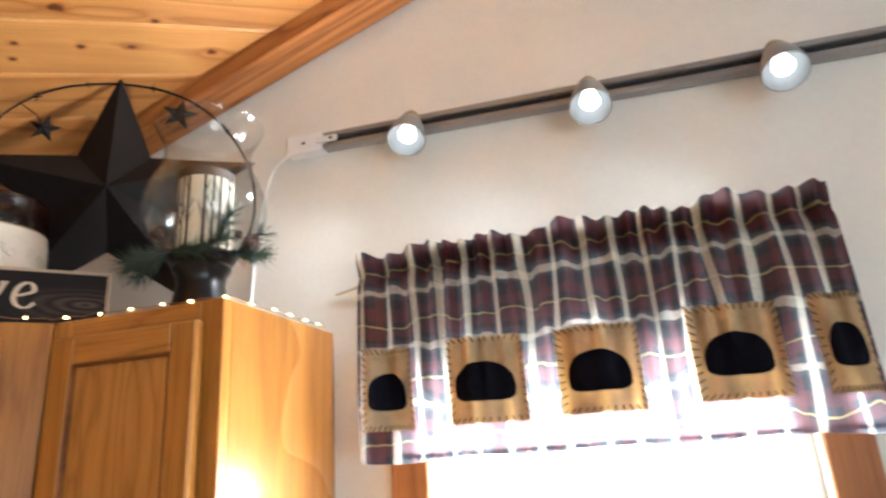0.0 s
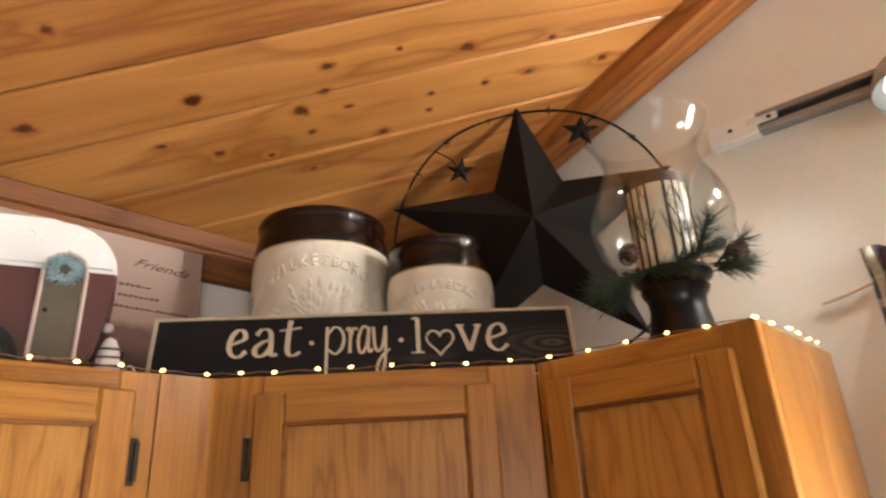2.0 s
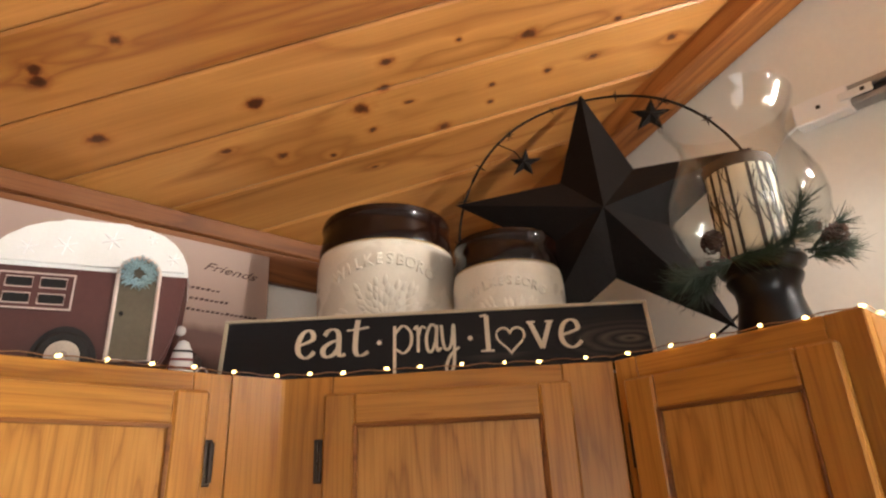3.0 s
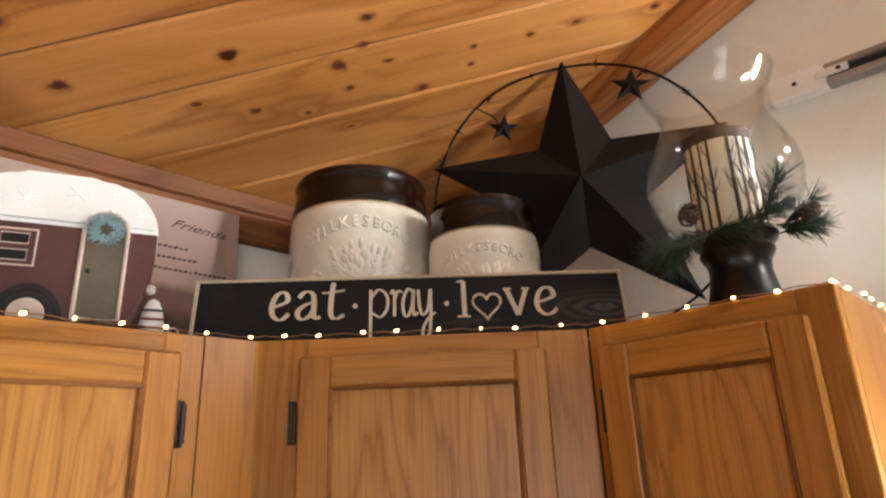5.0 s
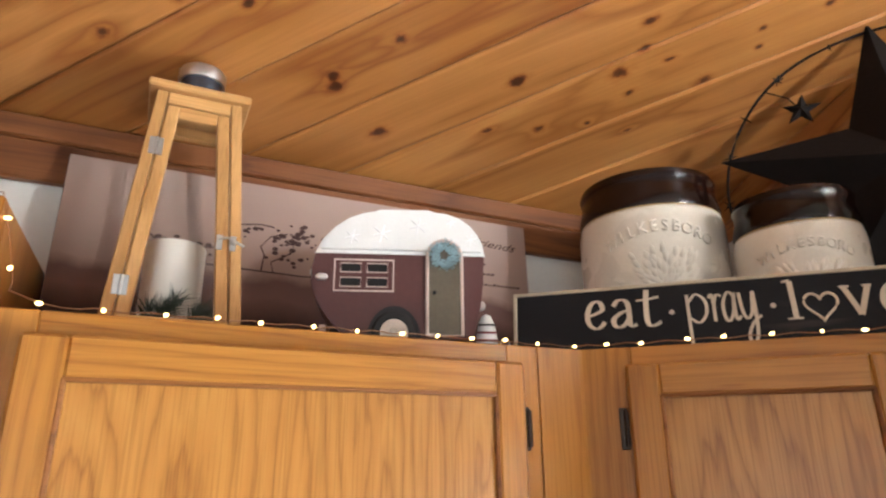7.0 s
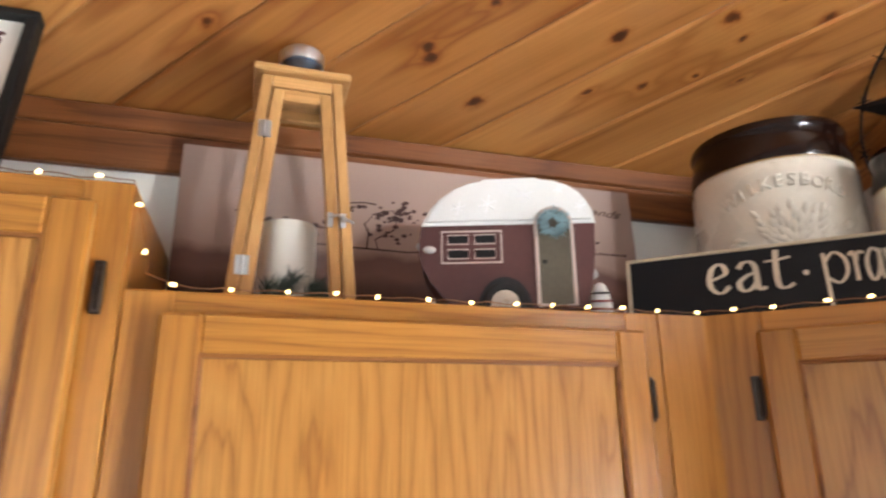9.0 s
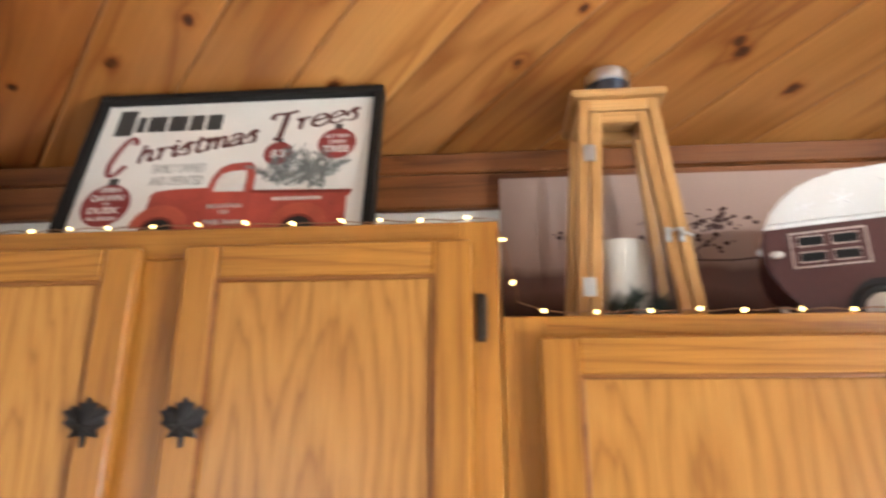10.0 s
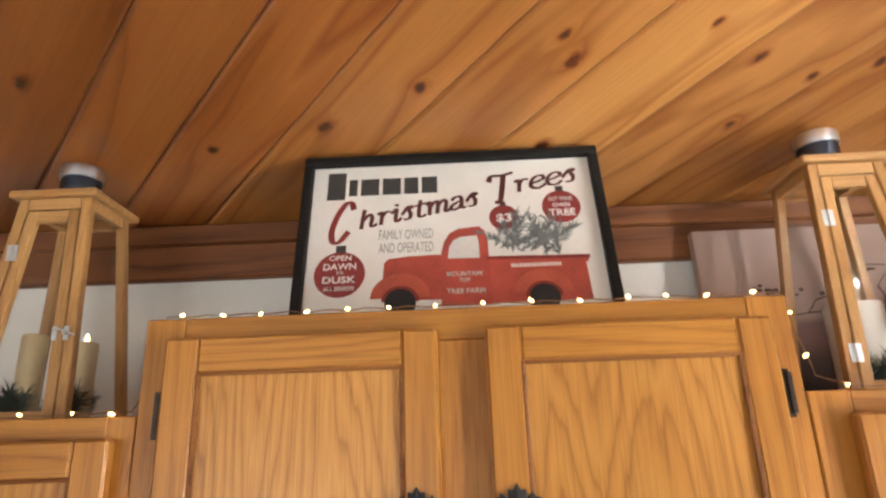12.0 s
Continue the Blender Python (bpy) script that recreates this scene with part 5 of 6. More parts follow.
def lantern(m, label):
    """A tapered four-legged lantern; x along its front, -y out of the door, z up."""
    l = thing("lantern", m, label, "lantern", "wooden lanterns")
    b, t, h = 0.066, 0.043, 0.311
    part("base", box(-b - 0.008, b + 0.008, -b - 0.008, b + 0.008, 0, 0.012, 0.002), bamboo_x, l)
    for sx in (-1, 1):
        for sy in (-1, 1):
            part("leg", beam((sx * b, sy * b, 0.012), (sx * t, sy * t, h), 0.013, 0.013), bamboo, l)
    for sy in (-1, 1):
        part("top_rail", box(-t + 0.0065, t - 0.0065, sy * t - 0.006, sy * t + 0.006, h - 0.016, h, 0.001), bamboo_x, l)
        part("side_rail", box(sy * t - 0.006, sy * t + 0.006, -t + 0.0065, t - 0.0065, h - 0.016, h, 0.001), bamboo_x, l)
    d = part("door", box(-t + 0.021, t - 0.021, -t - 0.0062, -t + 0.004, h - 0.034, h - 0.018, 0.001), bamboo_x, l, "wood-framed glass door")
    for sx in (-1, 1):
        part("door_stile", beam((sx * (b - 0.0155), -b - 0.0008, 0.014), (sx * (t - 0.0145), -t - 0.0008, h - 0.018), 0.014, 0.011), bamboo, d)
    part("door_rail", box(-b + 0.022, b - 0.022, -b - 0.005, -b + 0.005, 0.014, 0.026, 0.001), bamboo_x, d)
    for name, q in (("pane", ((-1, -1), (1, -1))), ("pane", ((1, -1), (1, 1))), ("pane", ((1, 1), (-1, 1))), ("pane", ((-1, 1), (-1, -1)))):
        bm = bmesh.new()
        k = 0.96
        bm.faces.new([bm.verts.new(p) for p in ((q[0][0] * b * k, q[0][1] * b * k, 0.014), (q[1][0] * b * k, q[1][1] * b * k, 0.014), (q[1][0] * t * k, q[1][1] * t * k, h - 0.016), (q[0][0] * t * k, q[0][1] * t * k, h - 0.016))])
        bmesh.ops.solidify(bm, geom=bm.faces[:], thickness=0.0012)
        p = part(name, bm, thin_glass, l, "clear glass pane")
        p.visible_shadow = False
    part("top_plate", box(-0.060, 0.060, -0.060, 0.060, h, h + 0.010, 0.002), bamboo_x, l)
    cap = part("cap", lathe([(0.0235, 0), (0.0265, 0.004), (0.0272, 0.018), (0.0268, 0.036), (0.024, 0.038), (0, 0.038)], 28), plain("blue_grey_metal", (0.07, 0.085, 0.115), 0.22, 0.85), l, "shiny blue-grey metal collar", pose(0, 0, h + 0.010), smooth=True)
    part("cap_ring", lathe([(0.0265, 0.0355), (0.0292, 0.036), (0.0297, 0.039), (0.0297, 0.052), (0.0275, 0.055), (0.012, 0.056), (0, 0.0562), (0, 0.0545), (0.0265, 0.0525)], 32), chrome, cap, "brushed metal lid", smooth=True)
    part("bail", tube([(-0.029, 0, 0.022), (-0.03, 0.012, 0.012), (-0.022, 0.03, 0.006), (0, 0.037, 0.004), (0.022, 0.03, 0.006), (0.03, 0.012, 0.012), (0.029, 0, 0.022)], 0.0013, 6), chrome, cap, "wire bail handle lying down")
    for z in (0.058, 0.232):
        f = (z - 0.012) / (h - 0.012)
        x = -(b + (t - b) * f) + 0.0075
        y = -(b + (t - b) * f) - 0.0065
        bm = box(x - 0.008, x + 0.007, y - 0.0015, y, z - 0.011, z + 0.011, 0.0004)
        hub = lathe([(0, -0.011), (0.0018, -0.011), (0.0018, 0.011), (0, 0.011)], 8)
        part("hinge", join([bm, shifted(hub, x, z, y - 0.0016)]), chrome, l, "small bright steel hinge")
    z = 0.120
    f = (z - 0.012) / (h - 0.012)
    x, y = (b + (t - b) * f) - 0.006, -(b + (t - b) * f) - 0.0065
    bm = box(x - 0.016, x - 0.009, y - 0.002, y, z - 0.009, z + 0.009, 0.0005)
    box(x - 0.001, x + 0.006, y - 0.002, y, z - 0.009, z + 0.009, 0.0005, bm=bm)
    bmesh.ops.create_icosphere(bm, subdivisions=2, radius=0.0035, matrix=Matrix.Translation((x + 0.003, y - 0.005, z)))
    tube([(x - 0.013, y - 0.004, z + 0.003), (x - 0.004, y - 0.006, z + 0.005), (x + 0.005, y - 0.006, z + 0.001), (x + 0.015, y - 0.004, z - 0.003)], 0.0015, 6, bm)
    part("latch", bm, chrome, l, "bright steel hook latch")
    return l


LAN1, LAN2 = (0.135, -1.083), (0.136, -2.149)
lantern(pose(*LAN1, DECK, 0, 0, 90), "tapered light wooden lantern with glass panes and steel lid")
lantern(pose(*LAN2, DECK, 0, 0, 90), "tapered light wooden lantern with a lit candle inside")
solo("candle", lathe([(0, 0), (0.034, 0), (0.0345, 0.002), (0.0345, 0.112), (0.033, 0.1155), (0.030, 0.1155), (0.028, 0.111), (0, 0.110)], 36), plain("white_wax", (0.74, 0.71, 0.64), 0.45, vary=0.04), pose(LAN1[0] + 0.0, LAN1[1] - 0.004, DECK + 0.0125), "white pillar candle standing in a wooden lantern", "candle", smooth=True)
cream_wax, flame_mat = plain("cream_wax", (0.74, 0.62, 0.36), 0.5, vary=0.05), glow("flame_glow", (1.0, 0.72, 0.30), 9.0)
for dx, dy, tall_c, burning in ((0.006, -0.026, 0.118, False), (-0.012, 0.034, 0.108, True)):
    c2 = thing("candle", pose(LAN2[0] + dx, LAN2[1] + dy, DECK + 0.0125), "slim cream candle with a small glowing tip in a lantern" if burning else "slim cream unlit candle standing in a wooden lantern", "candle", "candles in a lantern")
    part("wax", lathe([(0, 0), (0.0155, 0), (0.016, 0.002), (0.016, tall_c - 0.003), (0.0145, tall_c), (0, tall_c - 0.002)], 28), cream_wax, c2, smooth=True)
    if burning:
        part("flame", lathe([(0, tall_c - 0.002), (0.0025, tall_c + 0.002), (0.0032, tall_c + 0.006), (0.0014, tall_c + 0.011), (0, tall_c + 0.013)], 12), flame_mat, c2, "glowing flame tip", smooth=True)
rnd = random.Random(5)
for (lx, ly), k in ((LAN1, 13), (LAN2, 34)):
    sp = thing("pine_sprig", pose(lx, ly, DECK + 0.0125), "small green pine sprig lying in a wooden lantern", "pine sprig")
    for q in range(k):
        a = rnd.uniform(-1.2, 1.2) if ly > -2 else rnd.choice((-1.25, 0.95)) + rnd.uniform(-0.8, 0.8)
        p0 = Vector((0.036 * math.cos(a), 0.036 * math.sin(a), 0.004))
        p1 = Vector((0.044 * math.cos(a + 0.5), 0.044 * math.sin(a + 0.5), 0.022 + 0.02 * rnd.random()))
        part("twig", sprig(p0, p1, 60, rnd, 0.022), needle_mat, sp)

# little camper
maroon = plain("maroon_paint", (0.085, 0.026, 0.022), 0.5, vary=0.14, scale=24, relief=0.08)
white_paint = plain("white_paint", (0.80, 0.80, 0.78), 0.45, vary=0.04, scale=50, relief=0.08)
olive = plain("olive_door_paint", (0.105, 0.085, 0.055), 0.55, vary=0.2)
trim_paint = plain("pinkish_trim", (0.62, 0.50, 0.44), 0.6, vary=0.1)
rubber = plain("black_rubber", (0.014, 0.013, 0.013), 0.7)
camper = thing("toy_camper", pose(0.235, -0.738, TOP, 0, 0, 70.7), "small maroon and white wooden camper with a wreath on its door", "camper ornament")
D = 0.105
lower = [(-0.197, 0.121), (-0.2005, 0.100), (-0.201, 0.082), (-0.196, 0.064), (-0.186, 0.046), (-0.172, 0.028), (-0.160, 0.016), (-0.148, 0.010), (0.004, 0.010), (0.010, 0.020), (0.017, 0.050), (0.0215, 0.085), (0.024, 0.121)]
upper = [(0.025, 0.121), (0.0225, 0.137), (0.016, 0.151), (0.006, 0.164), (-0.008, 0.174), (-0.026, 0.1805), (-0.050, 0.183), (-0.085, 0.1825), (-0.115, 0.182), (-0.135, 0.179), (-0.155, 0.171), (-0.173, 0.158), (-0.188, 0.141), (-0.1975, 0.121)]
part("body", slab(lower, 0, D, bevel=0.004), maroon, camper, "maroon painted body")
part("roof", slab(upper, -0.001, D + 0.001, bevel=0.005), white_paint, camper, "white painted rounded roof with frosty dabs")
frost_dab = plain("frost_white", (0.88, 0.88, 0.88), 0.8)
for cx, cz, r in ((-0.150, 0.143, 0.010), (-0.112, 0.148, 0.012), (-0.064, 0.160, 0.012), (0.006, 0.142, 0.008), (-0.020, 0.166, 0.007)):
    part("snow_dab", strokes([[(cx - r * math.cos(a), cz - r * math.sin(a)), (cx, cz), (cx + r * math.cos(a), cz + r * math.sin(a))] for a in (0.3, 1.35, 2.4)], 0.0011, -0.0012), frost_dab, camper, "frosty white snowflake dab")
wx0, wx1, wz0, wz1 = -0.172, -0.095, 0.069, 0.112
win = part("window", box(wx0, wx1, -0.0012, 0, wz0, wz1), maroon, camper, "four-light window with a pale outline")
for b in ((wx0, wx1, wz1 - 0.0018, wz1), (wx0, wx1, wz0, wz0 + 0.0018), (wx0, wx0 + 0.0018, wz0 + 0.0018, wz1 - 0.0018), (wx1 - 0.0018, wx1, wz0 + 0.0018, wz1 - 0.0018)):
    part("outline", box(b[0], b[1], -0.0026, -0.001, b[2], b[3]), trim_paint, win)
dark_in = plain("dark_inside", (0.004, 0.003, 0.003), 0.8)
for cx in (-0.1505, -0.1165):
    for cz in (0.1005, 0.0815):
        p = part("pane", slab([(cx + sx * (0.0125 - (0.003 if q else 0)), cz + sz * (0.0052 - (0 if q else 0.003))) for sx, sz, q in ((-1, -1, 0), (-1, -1, 1), (1, -1, 1), (1, -1, 0), (1, 1, 0), (1, 1, 1), (-1, 1, 1), (-1, 1, 0))], -0.0018, -0.001), dark_in, win)
        ring = [(cx + 0.0132 * (1 if k in (1, 2) else -1), cz + 0.006 * (1 if k > 1 else -1)) for k in range(4)]
        part("pane_edge", strokes([ring + ring[:1]], 0.0008, -0.0015), trim_paint, p)
arch = [(-0.052, 0.014), (-0.007, 0.014)] + [(-0.0295 + 0.0225 * math.cos(a), 0.116 + 0.024 * math.sin(a)) for a in [math.pi * k / 12 for k in range(13)]]
door = part("door", slab(arch, -0.002, 0), olive, camper, "olive rounded door with a pale frame")
part("door_trim", strokes([arch + arch[:1]], 0.0026, -0.002, 6), trim_paint, door)
part("door_knob", disc(-0.043, 0.069, 0.0024, -0.005, -0.002, 12), dark_in, door)
teal = plain("frosted_teal", (0.30, 0.44, 0.48), 0.8, vary=0.4, scale=160, relief=0.8)
wr = bmesh.new()
rnd = random.Random(2)
for k in range(150):
    a = 2 * math.pi * k / 150
    r = 0.0145 + rnd.uniform(-0.005, 0.005)
    p = Vector((-0.030 + r * math.cos(a), -0.005 - rnd.uniform(0, 0.004), 0.119 + r * math.sin(a)))
    q = Vector((math.cos(a + rnd.uniform(-1, 1)), -0.4, math.sin(a + rnd.uniform(-1, 1)))).normalized() * 0.005
    tube([p - q, p + q], [0.0011, 0.0003], 4, wr)
part("wreath", wr, teal, door, "frosty teal wreath")
part("wheel_arch", slab([(-0.094 + 0.034 * math.cos(a), 0.006 + 0.044 * math.sin(a)) for a in [math.pi * k / 16 for k in range(17)]], -0.006, 0.0), rubber, camper, "black wheel arch")
wheel = part("wheel", lathe([(0, 0), (0.026, 0), (0.028, 0.003), (0.028, 0.010), (0.025, 0.013), (0.019, 0.013), (0.018, 0.011), (0, 0.011)], 32), rubber, camper, "black tyre", pose(-0.094, 0.004, 0.0155, 90, 0, 0), smooth=True)
part("hub", lathe([(0, 0.012), (0.006, 0.0155), (0.008, 0.0145), (0.0175, 0.0125), (0.0175, 0.0115), (0, 0.0112)], 24), plain("chalky_hub", (0.60, 0.54, 0.46), 0.7, vary=0.2, scale=90), wheel, "chalky white hub")
again("wheel", wheel, camper, pose(-0.094, D - 0.017, 0.0155, 90, 0, 0))
lampm = plain("pearl_lamp", (0.72, 0.70, 0.68), 0.25, 0.4)
for x, y, z, r in ((-0.187, -0.001, 0.088, 0.0085), (-0.2005, 0.03, 0.102, 0.006), (0.0225, 0.03, 0.060, 0.007)):
    bm = bmesh.new()
    bmesh.ops.create_icosphere(bm, subdivisions=2, radius=r)
    for v in bm.verts:
        v.co.z *= 0.6 if r > 0.008 else 1.0
        v.co.y *= 0.5
    part("lamp", bm, lampm, camper, "pearly oval lamp", Matrix.Translation((x, y, z)), smooth=True)
tank = part("gas_bottle", lathe([(0, 0), (0.0135, 0), (0.0145, 0.003), (0.0138, 0.015), (0.0110, 0.032), (0.006, 0.043), (0, 0.046)], 20), white_paint, camper, "white gas bottle with dark red and black stripes", pose(0.028, 0.022, 0.001), smooth=True)
for z, r, mt in ((0.011, 0.0141, plain("dark_red", (0.16, 0.015, 0.02), 0.5)), (0.021, 0.0129, plain("dark_red_light", (0.24, 0.03, 0.035), 0.5)), (0.031, 0.0111, rubber)):
    part("stripe", lathe([(r - 0.001, z - 0.0012), (r + 0.0006, z - 0.001), (r - 0.0002, z + 0.0014), (r - 0.002, z + 0.0012)], 20, closed=True), mt, tank, "", pose(0, 0, 0, 9, 0, 0))
part("drawbar", box(0.002, 0.056, 0.026, 0.034, -0.001, 0.003), rubber, camper)
part("hitch_ring", tube([(0.052 + 0.006 * math.cos(a), 0.022, 0.006 + 0.007 * math.sin(a)) for a in [2 * math.pi * k / 16 for k in range(16)]], 0.0013, 6, loop=True), lampm, camper, "pale hitch ring")
for x, y in ((-0.185, 0.02), (0.0, 0.06), (-0.15, 0.06)):
    part("prop", box(x - 0.004, x + 0.004, y, y + 0.01, -0.0125, 0.03 if x < -0.18 else 0.012), rubber if x > -0.18 else trim_paint, camper)
solo("small_box", box(-0.020, 0.020, -0.018, 0.018, 0, 0.052, 0.003), plain("dark_brown_tin", (0.05, 0.022, 0.015), 0.5), pose(0.168, -0.684, DECK, 0, 0, 60), "small dark brown box behind the camper", "box")

# long canvas with a printed tree
def canvas_print():
    m, nodes, links, bsdf = material("printed_canvas")
    tex = nodes.new("ShaderNodeTexCoord")
    sep = nodes.new("ShaderNodeSeparateXYZ")
    links.new(tex.outputs["Object"], sep.inputs[0])
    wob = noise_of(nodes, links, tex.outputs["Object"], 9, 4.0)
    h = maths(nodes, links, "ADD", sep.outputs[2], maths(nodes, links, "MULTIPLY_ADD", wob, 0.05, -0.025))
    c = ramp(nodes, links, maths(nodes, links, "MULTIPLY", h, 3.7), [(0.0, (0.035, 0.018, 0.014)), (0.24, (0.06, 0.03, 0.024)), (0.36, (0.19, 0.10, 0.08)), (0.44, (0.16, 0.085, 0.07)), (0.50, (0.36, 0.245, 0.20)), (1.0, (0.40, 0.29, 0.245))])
    fine = noise_of(nodes, links, tex.outputs["Object"], 700, 2.0)
    c = mix(nodes, links, 0.1, c, ramp(nodes, links, fine, [(0.3, (0.6, 0.6, 0.6)), (0.7, (1, 1, 1))]), "MULTIPLY")
    links.new(c, bsdf.inputs["Base Color"])
    bsdf.inputs["Roughness"].default_value = 0.75
    bump(nodes, links, fine, bsdf, 0.25, 0.0006)
    return m


CW, CHH = 0.729, 0.279
canvas = thing("canvas_print", pose(0.034, -1.234, DECK, 0, 0, 90) @ pose(0, 0, 0, -3, 0, 0), "long dusky pink canvas with a printed bare tree and script", "wall art")
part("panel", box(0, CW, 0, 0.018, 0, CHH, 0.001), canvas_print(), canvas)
sepia = plain("sepia_print", (0.055, 0.022, 0.018), 0.7)
rnd = random.Random(11)
branches = [[(0.10, 0.135), (0.16, 0.142), (0.24, 0.140), (0.33, 0.138), (0.37, 0.142), (0.44, 0.139)],
            [(0.265, 0.140), (0.268, 0.165), (0.262, 0.178), (0.275, 0.195), (0.30, 0.203)], [(0.282, 0.140), (0.278, 0.155), (0.295, 0.165), (0.306, 0.172), (0.312, 0.19)],
            [(0.20, 0.195), (0.225, 0.208), (0.26, 0.213), (0.28, 0.211)], [(0.12, 0.14), (0.13, 0.16), (0.115, 0.175), (0.10, 0.18)], [(0.15, 0.141), (0.165, 0.16), (0.19, 0.168), (0.21, 0.166)], [(0.38, 0.142), (0.40, 0.165), (0.43, 0.18), (0.45, 0.183)]]
for line_ in branches:
    part("branch", strokes([line_], 0.0011, -0.0006), sepia, canvas, "printed dark branch")
lv = bmesh.new()
for cx, cz, sx, sz, n in ((0.312, 0.196, 0.028, 0.016, 46), (0.25, 0.205, 0.025, 0.01, 10), (0.11, 0.178, 0.03, 0.012, 16), (0.2, 0.17, 0.02, 0.01, 8), (0.44, 0.18, 0.03, 0.012, 16), (0.30, 0.165, 0.03, 0.01, 12)):
    for k in range(n):
        x, z, r = rnd.gauss(cx, sx * 0.6), rnd.gauss(cz, sz * 0.6), rnd.uniform(0.0012, 0.0034)
        slab([(x + r * 1.5 * math.cos(a), z + r * math.sin(a)) for a in [2 * math.pi * q / 7 for q in range(7)]], -0.0012, 0.0, lv)
tagged(part("leaves", lv, sepia, canvas, "printed scattered leaves"), kind="stuff")
bm = lettering("Friends", 0.0145, 0.0007, 0.5, 1.0, 1.55)
part("lettering", shifted(bm, 0.612, 0.232, 0, -3), sepia, canvas, "sepia script word")
for x, z, w, n in ((0.57, 0.195, 0.075, 9), (0.57, 0.177, 0.09, 11), (0.575, 0.158, 0.135, 17), (0.52, 0.222, 0.05, 6)):
    part("script_line", shifted(bar_letters(w, 0.0045, n, 0.0006, 0.7, rnd), x, z), sepia, canvas, "unreadable sepia script")

# framed picture on the tall cabinet
PW, PH = 0.422, 0.288
a0, b0 = Vector((0.128, -1.818, 2.47)), Vector((0.190, -1.818, 2.195))
vdown = (b0 - a0).normalized()
pic_up = -vdown
pic_out = Vector((0, 1, 0)).cross(pic_up).normalized()
if pic_out.x < 0:
    pic_out = -pic_out
o = a0 + vdown * PH
pic_m = Matrix(((0, -pic_out.x, pic_up.x, o.x), (1, -pic_out.y, pic_up.y, o.y), (0, -pic_out.z, pic_up.z, o.z), (0, 0, 0, 1)))
picture = thing("framed_picture", pic_m, "black-framed white picture of a red truck with a tree, leaning back", "picture")
black_frame = plain("black_painted_frame", (0.012, 0.011, 0.010), 0.55, vary=0.3, scale=60, relief=0.2)
black_frame.node_tree.nodes["Principled BSDF"].inputs["Specular IOR Level"].default_value = 0.2
for b in ((0, PW, PH - 0.013, PH), (0, PW, 0, 0.013), (0, 0.013, 0.013, PH - 0.013), (PW - 0.013, PW, 0.013, PH - 0.013)):
    part("frame_bar", box(b[0], b[1], -0.012, 0.012, b[2], b[3], 0.002), black_frame, picture, "black painted frame bar")
part("sheet", box(0.011, PW - 0.011, 0.0, 0.006, 0.011, PH - 0.011), plain("whitewashed_board", (0.74, 0.71, 0.65), 0.55, vary=0.05, scale=40), picture, "whitewashed picture board")
P_ = lambda u, v: (u, PH - v)
char = plain("charcoal_print", (0.045, 0.042, 0.038), 0.6)
brick = plain("brick_red_print", (0.23, 0.030, 0.026), 0.55, vary=0.15)
maroon_ink = plain("maroon_print", (0.095, 0.022, 0.018), 0.6, vary=0.25)
truck_red = plain("truck_red_print", (0.38, 0.062, 0.040), 0.5, vary=0.3, scale=60)
fender_red = plain("truck_fender_print", (0.45, 0.090, 0.048), 0.5, vary=0.25, scale=60)
truck_dark = plain("truck_shadow_red", (0.20, 0.022, 0.014), 0.5, vary=0.2)
grey_ink = plain("grey_print", (0.36, 0.34, 0.31), 0.6)
green_ink = plain("grey_green_print", (0.20, 0.205, 0.19), 0.65, vary=0.3)
white_ink = plain("white_print", (0.72, 0.68, 0.63), 0.6)


def words(text, u, v, w, h, mat, shear=0.0, turn_deg=0.0, heavy=0.0, y=-0.0, label="", fit=True):
    bm = lettering(text, h, 0.0007, shear, 1.0, 1.0, heavy)
    lo, hi = min(q.co.x for q in bm.verts), width_of(bm)
    for q in bm.verts:
        q.co.x = (q.co.x - lo) * (w / (hi - lo))
    part("lettering", shifted(bm, u, PH - v, y, turn_deg), mat, picture, label or "printed words")


def shape(name, pts, mat, y=-0.0006, label=""):
    return part(name, slab([P_(u, v) for u, v in pts], y, 0.0), mat, picture, label)


# first line: bars in place of a family name
x = 0.034
for w, tall_b in ((0.026, 0.047), (0.012, 0.034), (0.026, 0.034), (0.026, 0.034), (0.020, 0.034), (0.022, 0.034)):
    bars = bmesh.new()
    slab([(x, PH - 0.064 - (0.006 if tall_b > 0.04 else 0)), (x + w, PH - 0.064 - (0.006 if tall_b > 0.04 else 0)), (x + w, PH - 0.064 + tall_b - 0.006), (x, PH - 0.064 + tall_b - 0.006)], -0.0007, 0, bars)
    part("title_bar", bars, char, picture, "charcoal bar of a printed title")
    x += w + 0.005
def script(text, widths, u, v, w, tall, thin, thick, mat, turn_deg, lean):
    total, at, places = sum(widths), 0.0, []
    for k in widths:
        places.append((w * at / total, w * (at + k) / total))
        at += k
    part("lettering", shifted(penned(text, places, tall, thin, thick, 0.0006, lean), u, PH - v, 0, turn_deg), mat, picture, "dark red script letters")


script("C", (1,), 0.040, 0.141, 0.030, 0.050, 0.0035, 0.0085, brick, 4, 0.22)
script("hristmas", (1.0, 0.8, 0.6, 0.7, 0.7, 1.35, 0.95, 0.75), 0.082, 0.121, 0.170, 0.021, 0.0022, 0.0058, maroon_ink, 11, 0.24)
script("T", (1,), 0.264, 0.087, 0.036, 0.037, 0.0035, 0.0080, maroon_ink, 8, 0.15)
script("rees", (0.8, 0.9, 0.9, 0.8), 0.300, 0.071, 0.092, 0.021, 0.0022, 0.0060, maroon_ink, 11, 0.24)
words("FAMILY OWNED", 0.110, 0.139, 0.074, 0.016, grey_ink, label="thin grey capitals")
